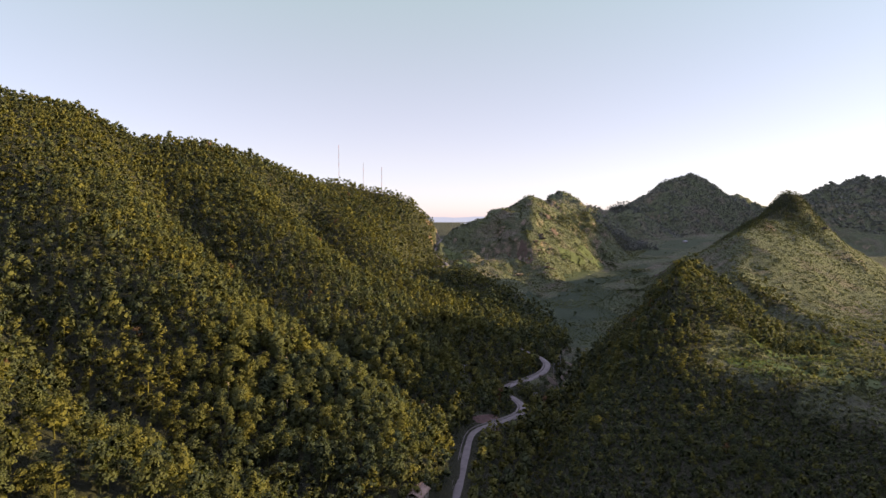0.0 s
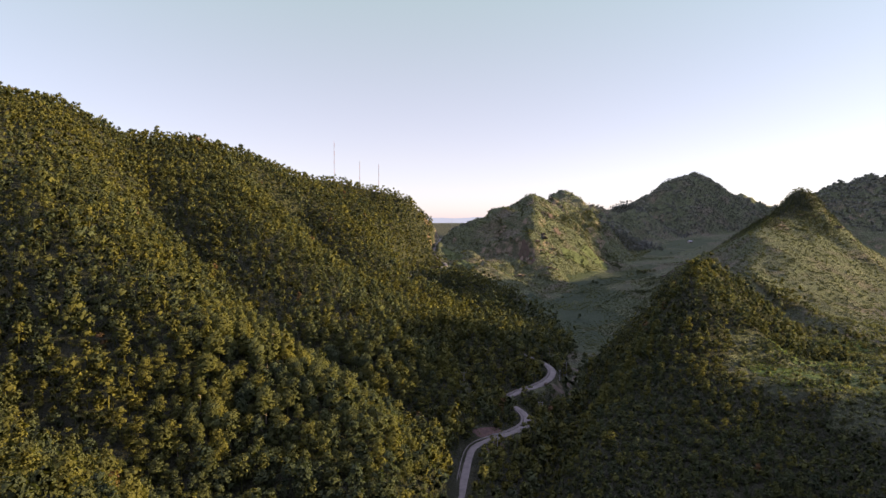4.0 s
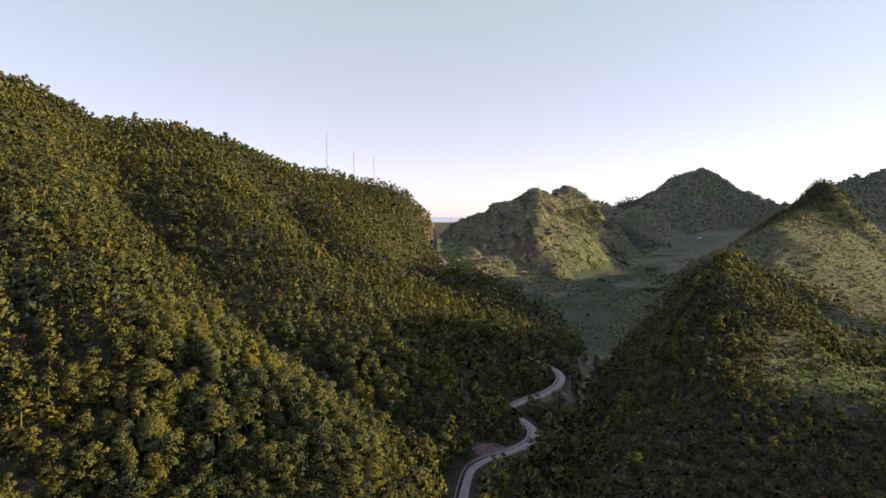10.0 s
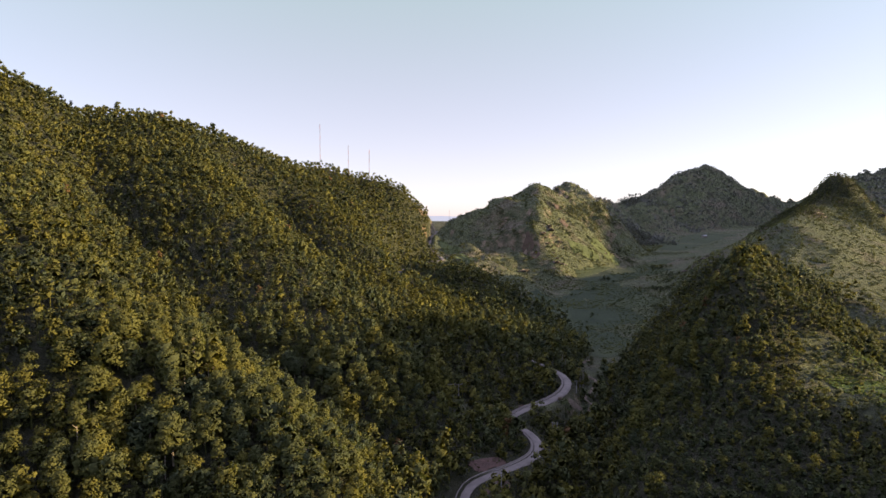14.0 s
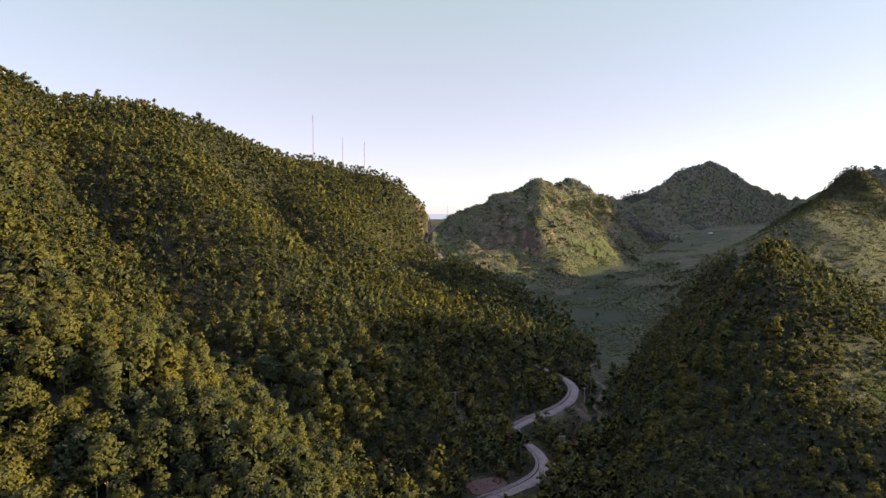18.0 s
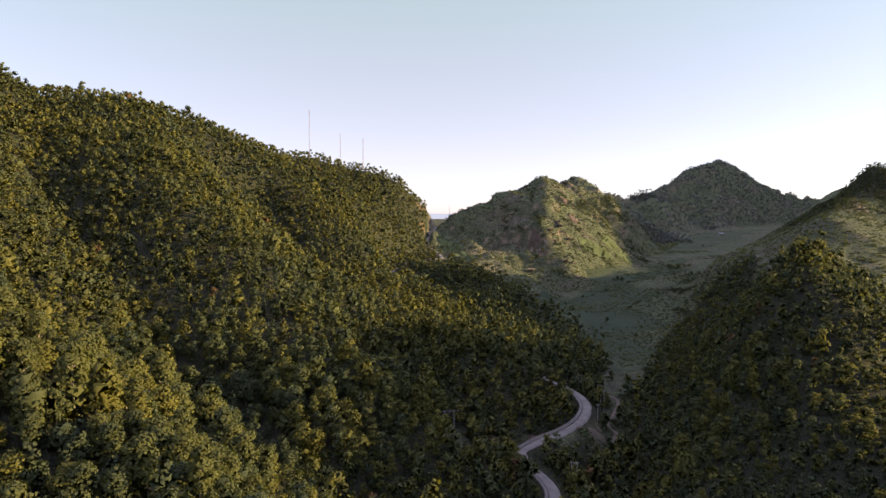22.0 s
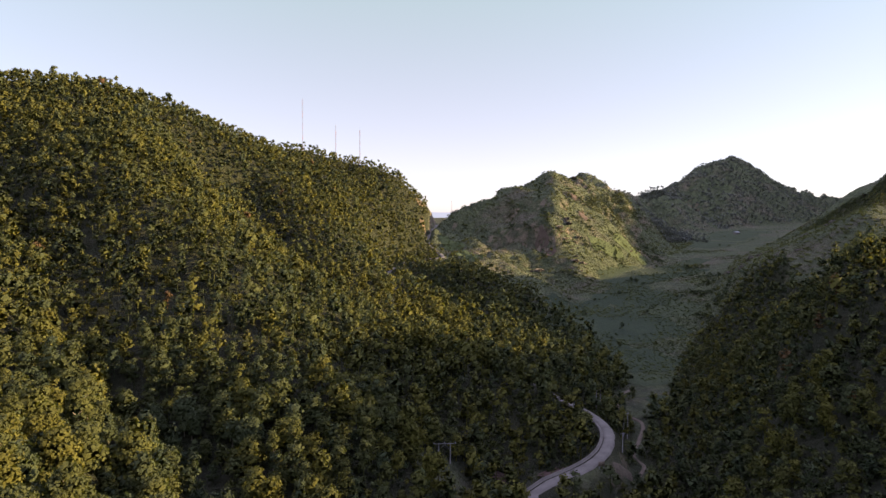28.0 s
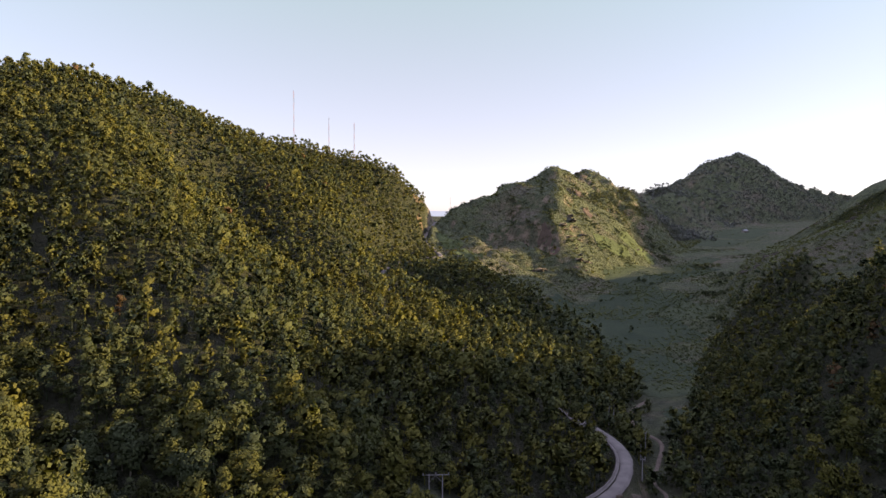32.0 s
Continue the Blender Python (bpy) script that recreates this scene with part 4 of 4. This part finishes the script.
keep = (forest(lx, ly) < .5) & (dv < w + 6) & (rng.random(lx.size) < .45 + 1.5 * vnoise(lx, ly, 34, 101)) & (along(lx, ly, TRACK)[0] > 2)
lx, ly = lx[keep], ly[keep]
stand("valley_crops", TUFT, lx, ly, rng.uniform(.4, 1.3, lx.size), np.clip(.3 + .2 * vnoise(lx, ly, 30, 102) + rng.normal(0, .08, lx.size), 0, .8), "low green crops and weeds on the shaded valley floor", "crops", .1)

# clumps of dark bushes on the open valley floor
lx, ly = [], []
for x, y, r in ((252, 742, 9), (248, 698, 8), (222, 611, 7), (214, 642, 8), (208, 600, 6), (191, 579, 5), (202, 547, 6), (176, 700, 5), (232, 668, 5)):
    n = int(r * r * .45)
    a, d = rng.uniform(0, 6.283, n), r * np.sqrt(rng.random(n))
    lx += list(x + 1.5 * d * np.cos(a))
    ly += list(y + .8 * d * np.sin(a))
lx, ly = np.array(lx), np.array(ly)
stand("valley_bushes", UNDER, lx, ly, rng.uniform(.7, 2.0, lx.size), np.clip(.2 + rng.normal(0, .12, lx.size), 0, .7), "clumps of dark green bushes on the valley floor", "bushes")


# rock ledges on the open hills
def ledges():
    m, nt, b = material("grey-brown limestone", rough=0.9)
    c = ramp(nt, tex(nt, 0.5, 5, 0.7), [(0.3, (0.075, 0.065, 0.055)), (0.7, (0.20, 0.175, 0.15))])
    nt.links.new(c, b.inputs["Base Color"])
    bump(nt, b, tex(nt, 1.2, 6, 0.75), 1.0, 0.8)
    x, y = rng.uniform(30, 430, 2600), rng.uniform(560, 900, 2600)
    dv, _, _, w = along(x, y, VALLEY)
    keep = (forest(x, y) < .5) & (dv > w + 8) & (vnoise(x, y, 22, 91) > .45) & (height(x, y) > 40)
    x, y = x[keep][:200], y[keep][:200]
    co, qs = [], []
    for k, (px, py, pz) in enumerate(zip(x, y, height(x, y))):
        g = rng.uniform(.7, 2.6) * (1.6 if rng.random() < .12 else 1)
        a = radians(rng.uniform(-40, 10))
        p = BALL * rng.uniform(.7, 1.2, (14, 1)) * (g * 1.5, g * .8, g * .75)
        co.append(np.stack([px + p[:, 0] * math.cos(a) - p[:, 1] * math.sin(a), py + p[:, 0] * math.sin(a) + p[:, 1] * math.cos(a), pz + p[:, 2]], 1))
        qs.append(BALL_Q + 14 * k)
    me = quad_mesh("rock_ledges", np.concatenate(co), np.concatenate(qs))
    me.materials.append(m)
    tagged(new("rock_ledges", me), "weathered grey-brown limestone ledges on the grassy hills", "rocks", kind="stuff")


ledges()
px_, py_ = [], []
for x0, x1, y0, y1, lean in ((144, 192, 262, 300, -.10), (160, 214, 302, 324, -.08), (205, 250, 335, 365, .1)):
    for row in np.arange(y0, y1, 1.7):
        for x in np.arange(x0, x1, .95):
            y = row + lean * (x - x0) + 1.2 * vnoise(x, row, 14, 95)
            if vnoise(x, y, 13, 96) > -.35 and rng.random() < .9:
                px_.append(x + rng.normal(0, .15))
                py_.append(float(y) + rng.normal(0, .15))
px_, py_ = np.array(px_), np.array(py_)
keep = forest(px_, py_) < .5
px_, py_ = px_[keep], py_[keep]
stand("crop_rows", BUSH, px_, py_, rng.uniform(.4, .85, px_.size), np.clip(.6 + rng.normal(0, .2, px_.size), 0, 1), "bright green vegetable plants in rows on the sunlit shelf", "crops", .1, PLOT_LEAVES)


# ---------------------------------------------------------------- road
def strip(line, offsets, lifts):
    """Quads along a line at the given offsets to its right, lifted above its own height."""
    pts = np.array([p[:3] for p in line])
    way = np.gradient(pts[:, :2], axis=0)
    way /= np.linalg.norm(way, axis=1)[:, None]
    right = np.stack([way[:, 1], -way[:, 0]], 1)
    rows = [np.column_stack([pts[:, :2] + right * o, pts[:, 2] + u]) for o, u in zip(offsets, lifts)]
    n, m = len(pts), len(rows)
    co = np.stack(rows, 1).reshape(-1, 3)
    i = (np.arange(n - 1)[:, None] * m + np.arange(m - 1)[None, :]).ravel()
    return co, np.stack([i, i + 1, i + m + 1, i + m], 1)


def road_material():
    m, nt, b = material("worn concrete", rough=0.85)
    c = ramp(nt, tex(nt, 0.35, 5, 0.6), [(0.3, (0.090, 0.083, 0.074)), (0.7, (0.152, 0.140, 0.126))])
    c = mix(nt, ramp(nt, tex(nt, 2.2, 4, 0.7), [(0.45, (0, 0, 0)), (0.8, (0.5, 0.5, 0.5))]), c, (0.12, 0.108, 0.095))
    nt.links.new(c, b.inputs["Base Color"])
    bump(nt, b, tex(nt, 6, 4), 0.3, 0.05)
    return m


CONCRETE = road_material()
me = quad_mesh("road", *strip(ROAD_FINE, (-ROAD_HALF - .5, -ROAD_HALF, -ROAD_HALF * .5, 0, ROAD_HALF * .5, ROAD_HALF, ROAD_HALF + .5), (-.5, .10, .15, .17, .15, .10, -.5)), True)
me.materials.append(CONCRETE)
road = tagged(new("road", me), "pale grey concrete mountain road winding up the valley", "road", kind="structure")


# ---------------------------------------------------------------- drain, banks, track, fields
def dirt_material(name, dark, light, scale=0.5, haze_sheen=0.0):
    m, nt, b = material(name, rough=0.95)
    # sheen as a thin haze-like veil, where asked for
    b.inputs["Sheen Weight"].default_value, b.inputs["Sheen Roughness"].default_value = haze_sheen, 0.5
    c = ramp(nt, tex(nt, scale, 5, 0.65), [(0.3, dark), (0.7, light)])
    c = mix(nt, ramp(nt, tex(nt, scale * 7, 4, 0.7), [(0.4, (0, 0, 0)), (0.75, (.6, .6, .6))]), c, tuple(v * .6 for v in dark))
    nt.links.new(c, b.inputs["Base Color"])
    b.inputs["Specular IOR Level"].default_value = 0.05
    bump(nt, b, tex(nt, 1.4, 5, 0.7), 0.9, 0.5)
    return m


SOIL = dirt_material("red soil", (0.062, 0.046, 0.040), (0.115, 0.076, 0.062))
DUST = dirt_material("tan road cutting", (0.09, 0.068, 0.045), (0.17, 0.13, 0.09))
EARTH = dirt_material("track earth", (0.10, 0.085, 0.064), (0.17, 0.145, 0.112))
CROP = dirt_material("crop field", (0.026, 0.038, 0.023), (0.046, 0.061, 0.033), 0.12, 0.02)
PALE_CROP = dirt_material("pale field", (0.036, 0.048, 0.027), (0.063, 0.077, 0.040), 0.12, 0.02)
POST = dirt_material("concrete post", (0.15, 0.147, 0.145), (0.24, 0.236, 0.23), 1.2)
STEEL = material("galvanised steel", (0.20, 0.20, 0.21), 0.6, 0.3)[0]
RED_PAINT = material("faded red paint", (0.24, 0.12, 0.105), 0.6)[0]
PALE_ROOF = dirt_material("weathered metal sheet", (0.30, 0.31, 0.32), (0.46, 0.47, 0.48), 0.9)
PLASTER = dirt_material("stained plaster", (0.2, 0.18, 0.15), (0.3, 0.28, 0.24), 0.8)
TILES = dirt_material("tile roof", (0.20, 0.15, 0.115), (0.34, 0.26, 0.2), 1.6)
TIMBER = dirt_material("grey timber", (0.10, 0.08, 0.06), (0.19, 0.155, 0.12), 1.5)


def patch(name, cx, cy, rx, ry, turn, mat, label, category, step=1.5, lift=.2, seed=0, kind="structure"):
    """A piece of ground with a ragged outline that lies on the slope."""
    u, v = np.meshgrid(np.arange(-1.25 * rx, 1.25 * rx, step), np.arange(-1.25 * ry, 1.25 * ry, step))
    c, q = math.cos(radians(turn)), math.sin(radians(turn))
    x, y = cx + u * c - v * q, cy + u * q + v * c
    inside = np.sqrt((u / rx) ** 4 + (v / ry) ** 4) < .85 + .3 * vnoise(x, y, max(4, rx * .35), 50 + seed)
    z = height(x, y) + lift
    n = u.shape[1]
    ok = (inside[:-1, :-1] & inside[1:, :-1] & inside[:-1, 1:] & inside[1:, 1:])
    i = (np.arange(u.shape[0])[:, None] * n + np.arange(n)[None, :])[:-1, :-1][ok]
    if len(i) < 4:
        return None
    quads = np.stack([i, i + 1, i + n + 1, i + n], 1)
    used, quads = np.unique(quads, return_inverse=True)
    co = np.stack([x.ravel(), y.ravel(), z.ravel()], 1)[used]
    me = quad_mesh(name, co, quads.reshape(-1, 4), True)
    me.materials.append(mat)
    return tagged(new(name, me), label, category, kind=kind)


me = quad_mesh("drain_kerb", *strip([p for p in ROAD_FINE if 150 < p[1] < 400], (-ROAD_HALF - 1.5, -ROAD_HALF - 1.5, -ROAD_HALF - 1.15, -ROAD_HALF - 1.15, -ROAD_HALF - .5), (-.3, .5, .5, .05, .02)))
me.materials.append(CONCRETE)
tagged(new("drain_kerb", me), "pale concrete drain wall along the uphill side of the road", "kerb", kind="structure")
for k, (cx, cy, rx, ry, turn) in enumerate(((44, 348, 7, 3.6, 30), (22, 290.5, 8, 3.6, 35), (27, 344, 5, 4, 80), (24, 276, 7, 3, 50), (-18, 767, 8, 4, 70), (-15, 745, 5, 3, 60))):
    patch("cut_bank", cx, cy, rx, ry, turn, SOIL if k < 4 else DUST, "bare reddish earth bank beside the road", "bank", .8, .3, k)
track = [(x, y, float(height(x, y)) + .06) for x, y in (p[:2] for p in smooth_line(TRACK[2:12], 1.5))]
co, quads = strip(track, (-1.0, -.6, -.3, 0, .3, .6, 1.0), (-.5, .05, .04, .1, .04, .05, -.5))
co[:, 2] = height(co[:, 0], co[:, 1]) + np.tile((-.4, .34, .36, .38, .36, .34, -.4), len(co) // 7)
me = quad_mesh("dirt_track", co, quads, True)
me.materials.append(EARTH)
tagged(new("dirt_track", me), "narrow pale dirt track leading from the road to the fields", "track", kind="structure")
for k, (cx, cy, rx, ry, turn, mat) in enumerate(((84, 440, 10, 9, 10, PALE_CROP), (112, 428, 16, 10, 20, CROP), (118, 500, 26, 30, 10, CROP), (140, 570, 36, 34, 20, CROP), (95, 575, 22, 34, 10, PALE_CROP),
                                                  (165, 650, 40, 34, 25, CROP), (190, 720, 50, 30, 30, CROP), (112, 462, 20, 13, 20, PALE_CROP), (104, 530, 26, 26, 10, CROP), (120, 610, 34, 34, 20, CROP), (180, 610, 22, 24, 30, PALE_CROP), (232, 735, 26, 24, 30, CROP), (262, 772, 26, 14, 40, PALE_CROP), (330, 905, 46, 30, 40, PALE_CROP), (395, 975, 50, 34, 40, PALE_CROP), (440, 1040, 60, 36, 40, PALE_CROP)
                                                  )):
    patch("field", cx, cy, rx, ry, turn, mat, "small green crop field with ragged edges on the valley land", "field", 3.0, .15, k + 10)


MEADOW = dirt_material("green meadow", (0.056, 0.073, 0.035), (0.100, 0.122, 0.050), 0.12)
BROWN = dirt_material("brown hill soil", (0.070, 0.054, 0.042), (0.118, 0.090, 0.070), 0.2)
for k, (cx, cy, rx, ry, turn) in enumerate(((151, 777, 9, 6, 60), (103, 730, 13, 6, -60), (146, 800, 6, 4, 40))):
    patch("soil_streak", cx, cy, rx, ry, turn, BROWN, "bare reddish-brown soil streak on the steep hill", "soil", 1.2, .55, k + 40)
for k, (cx, cy, rx, ry, turn) in enumerate(((168, 752, 20, 8, 15), (196, 772, 20, 9, -10), (12, 735, 22, 8, -62), (28, 702, 20, 9, -55), (206, 322, 24, 14, 20), (200, 282, 16, 14, 10), (238, 366, 14, 16, 20))):
    patch("grass_slope", cx, cy, rx, ry, turn, MEADOW, "bright green grassy slope", "grass", 1.5, np.where(k < 4, .5, .35), k + 50)
PLOT = dirt_material("vegetable plot", (0.045, 0.070, 0.026), (0.078, 0.108, 0.036), 0.3)
for k, (cx, cy, rx, ry, turn) in enumerate(((167, 281, 23, 17, 12), (190, 313, 25, 9, 14), (228, 350, 20, 12, 30))):
    patch("vegetable_plot", cx, cy, rx, ry, turn, PLOT, "green terraced vegetable plot on the sunlit shelf", "field", 1.5, .35, k + 30)


HEDGES = [[(90, 466), (115, 473), (142, 468)], [(108, 520), (124, 557), (150, 595), (178, 627), (215, 650)], [(84, 500), (108, 520), (150, 528)], [(150, 660), (205, 705), (250, 745)],
          [(290, 860), (350, 880), (410, 930)], [(226, 768), (272, 777), (321, 791)], [(330, 940), (400, 985), (480, 1010)], [(380, 1010), (450, 1060), (540, 1080)], [(92, 600), (130, 640), (170, 665)]]
hx, hy = [], []
for line in HEDGES:
    for x, y in (p[:2] for p in smooth_line(line, 2.2)):
        if rng.random() < .55:
            hx.append(x + rng.normal(0, 1.2))
            hy.append(y + rng.normal(0, 1.2))
hx, hy = np.array(hx), np.array(hy)
stand("hedgerows", UNDER, hx, hy, np.where(rng.random(hx.size) < .12, rng.uniform(1.2, 2.2, hx.size), rng.uniform(.4, 1.1, hx.size)), np.clip(.3 + rng.normal(0, .15, hx.size), 0, .8), "uneven hedgerows and small trees between the valley fields", "hedge")


# ---------------------------------------------------------------- poles, masts, houses
def part(name, shape, mat, parent, label=""):
    ob = new(name, mesh_of(name, shape, mat))
    ob.parent = parent
    return tagged(ob, label) if label else ob


def box(x0, y0, z0, x1, y1, z1):
    c, h = np.array([(x0 + x1) / 2, (y0 + y1) / 2, (z0 + z1) / 2]), np.array([x1 - x0, y1 - y0, z1 - z0]) / 2
    return CUBE * h + c, CUBE_Q.copy()


def tube(a, b, r0, r1, n=8):
    a, b = np.array(a, float), np.array(b, float)
    w = (b - a) / np.linalg.norm(b - a)
    s = np.cross(w, (1, 0, 0) if abs(w[0]) < .8 else (0, 1, 0))
    s /= np.linalg.norm(s)
    t = np.cross(w, s)
    co = [p + (s * math.cos(k * 6.28318 / n) + t * math.sin(k * 6.28318 / n)) * q for p, q in ((a, r0), (b, r1)) for k in range(n)]
    q = [(k, (k + 1) % n, n + (k + 1) % n, n + k) for k in range(n)]
    for base in (0, n):
        q += [(base, base + k, base + k + 1, base + k + 2) for k in range(1, n - 2, 2)]
    return np.array(co), np.array(q)


def several(*shapes):
    out = shapes[0]
    for q in shapes[1:]:
        out = joined(out, q)
    return out


def h_frame(x, y, top, gap, arm, turn, label):
    ground_z = float(height(x, y))
    tall = top - ground_z if top else 9.5
    pole = tagged(new("utility_pole"), label, "utility pole", "utility poles")
    for sx in (-gap / 2, gap / 2):
        part("post", tube((sx, 0, -1), (sx, 0, tall), .15, .10), POST, pole)
        part("brace", tube((sx, 0, tall - 2.2), (0, 0, tall - .4), .03, .03, 6), POST, pole)
    part("crossarm", box(-arm / 2, -.07, tall - .30, arm / 2, .07, tall - .13), POST, pole)
    for sx in (-arm / 2 + .2, 0, arm / 2 - .2):
        part("insulator", several(tube((sx, 0, tall - .13), (sx, 0, tall + .1), .11, .11), tube((sx, 0, tall + .1), (sx, 0, tall + .35), .12, .05)), POST, pole)
    pole.matrix_basis = pose(x, y, ground_z, 0, 0, turn)
    return pole


h_frame(11, 340, 23.5, 3.4, 6.8, 4, "grey concrete double utility pole with a wide steel crossarm among trees")
h_frame(72.8, 405, None, 1.8, 2.6, 10, "pale concrete double utility pole beside the upper road bend")
h_frame(78.5, 387, None, 1.6, 2.4, 10, "pale concrete double utility pole below the road bend")
h_frame(52, 322, None, 1.8, 2.6, -10, "grey concrete double utility pole below the lower road bend")
h_frame(24, 272, None, 1.8, 2.6, -20, "grey concrete double utility pole beside the road and bare earth")


def single_pole(x, y, tall, label):
    pole = tagged(new("utility_pole"), label, "utility pole", "utility poles")
    part("post", tube((0, 0, -1), (0, 0, tall), .17, .11), POST, pole)
    part("crossarm", box(-.8, -.06, tall - .5, .8, .06, tall - .36), STEEL, pole)
    for sx in (-.7, .7):
        part("insulator", tube((sx, 0, tall - .36), (sx, 0, tall - .1), .09, .06), POST, pole)
    pole.matrix_basis = pose(x, y, float(height(x, y)), 0, 0, 10)


single_pole(70, 362, 6.5, "thin grey concrete utility pole at the road edge")
single_pole(13, 796, 13, "slim utility pole standing in the mountain pass")


def mast(x, y, top, label):
    """A slender lattice mast in painted sections."""
    z0 = float(height(x, y))
    tall = top - z0
    ob = tagged(new("radio_mast"), label, "radio mast", "radio masts on the ridge")
    n = max(6, int(tall / 5))
    part("footing", box(-.9, -.9, -1.2, .9, .9, .35), POST, ob)
    for k in range(n):
        za, zb = tall * k / n + .3 * (k == 0), tall * (k + 1) / n
        shapes = []
        feet = [(.42 * math.cos(a), .42 * math.sin(a)) for a in (0.3, 2.394, 4.489)]
        for fx_, fy_ in feet:
            shapes.append(tube((fx_, fy_, za), (fx_, fy_, zb), .075, .075, 6))
        steps = 3
        for q in range(steps):
            z1, z2 = za + (zb - za) * q / steps, za + (zb - za) * (q + 1) / steps
            for e in range(3):
                (ax, ay), (bx_, by_) = feet[e], feet[(e + 1) % 3]
                shapes.append(tube((ax, ay, z1), (bx_, by_, z2), .035, .035, 4))
                shapes.append(tube((ax, ay, z2), (bx_, by_, z2), .03, .03, 4))
        part("mast_section", several(*shapes), RED_PAINT if k % 2 == 0 else STEEL, ob)
    part("lightning_rod", tube((0, 0, tall), (0, 0, tall + 2.2), .05, .02, 6), STEEL, ob)
    ob.matrix_basis = pose(x, y, z0)


mast(-131, 734, 202, "tall slender lattice radio mast on the wooded ridge")
mast(-103, 754, 181, "slender lattice radio mast on the wooded ridge")
mast(-80, 761, 177, "shorter slender lattice radio mast near the ridge end")


def house(x, y, turn, w, d, h, roof_mat, label, z=None):
    ob = tagged(new("house"), label, "house", "small valley houses")
    part("wall", box(-w / 2, -d / 2, -1, w / 2, -d / 2 + .2, h), PLASTER, ob)
    part("wall", box(-w / 2, d / 2 - .2, -1, w / 2, d / 2, h), PLASTER, ob)
    for sx in (-1, 1):
        x0 = sx * (w / 2 - .1)
        g = (np.array([(x0 - .1, -d / 2 + .2, -1), (x0 + .1, -d / 2 + .2, -1), (x0 + .1, d / 2 - .2, -1), (x0 - .1, d / 2 - .2, -1),
                       (x0 - .1, -d / 2 + .2, h), (x0 + .1, -d / 2 + .2, h), (x0 + .1, d / 2 - .2, h), (x0 - .1, d / 2 - .2, h), (x0 - .1, 0, h + d * .24), (x0 + .1, 0, h + d * .24)]),
             np.array([(0, 1, 5, 4), (2, 3, 7, 6), (1, 2, 6, 5), (0, 4, 7, 3), (4, 5, 9, 8), (6, 7, 8, 9), (5, 6, 9, 9), (4, 8, 7, 7)]))
        g = (g[0], g[1][:6])
        part("gable_wall", g, PLASTER, ob)
        rise = d * .26
        slope = (np.array([(-w / 2 - .5, sx * (d / 2 + .6), h - .25), (w / 2 + .5, sx * (d / 2 + .6), h - .25), (w / 2 + .5, 0, h + rise), (-w / 2 - .5, 0, h + rise),
                           (-w / 2 - .5, sx * (d / 2 + .6), h - .1), (w / 2 + .5, sx * (d / 2 + .6), h - .1), (w / 2 + .5, 0, h + rise + .16), (-w / 2 - .5, 0, h + rise + .16)]), CUBE_Q.copy())
        part("roof_slope", slope, roof_mat, ob)
    part("ridge_cap", box(-w / 2 - .5, -.2, h + d * .26 + .08, w / 2 + .5, .2, h + d * .26 + .24), roof_mat, ob)
    part("door", box(-.5, -d / 2 - .06, 0, .5, -d / 2 + .02, 2.05), TIMBER, ob)
    for sx in (-w * .3, w * .3):
        part("window", box(sx - .5, -d / 2 - .05, .9, sx + .5, -d / 2 + .02, 2.0), TIMBER, ob)
    ob.matrix_basis = pose(x, y, float(height(x, y)) if z is None else z, 0, 0, turn)


house(-9, 198, 70, 8, 5.5, 2.4, TILES, "small house with a weathered tile roof beside the road")
house(418, 1003, 20, 7, 5, 2.8, PALE_ROOF, "small far house with a bright pale roof in the valley")
house(341, 776, -15, 5.5, 4, 2.6, PALE_ROOF, "small far house with a bright pale roof at the hill foot")


def board(x, y, turn):
    ob = tagged(new("notice_board"), "dark blank notice board on two posts beside the road", "notice board")
    for sx in (-.7, .7):
        part("post", tube((sx, 0, -.6), (sx, 0, 2.6), .06, .06, 6), STEEL, ob)
    part("panel", box(-1.0, -.1, 1.1, 1.0, -.07, 2.6), TIMBER, ob)
    ob.matrix_basis = pose(x, y, float(height(x, y)), 0, 0, turn)


board(59, 346.5, 10)
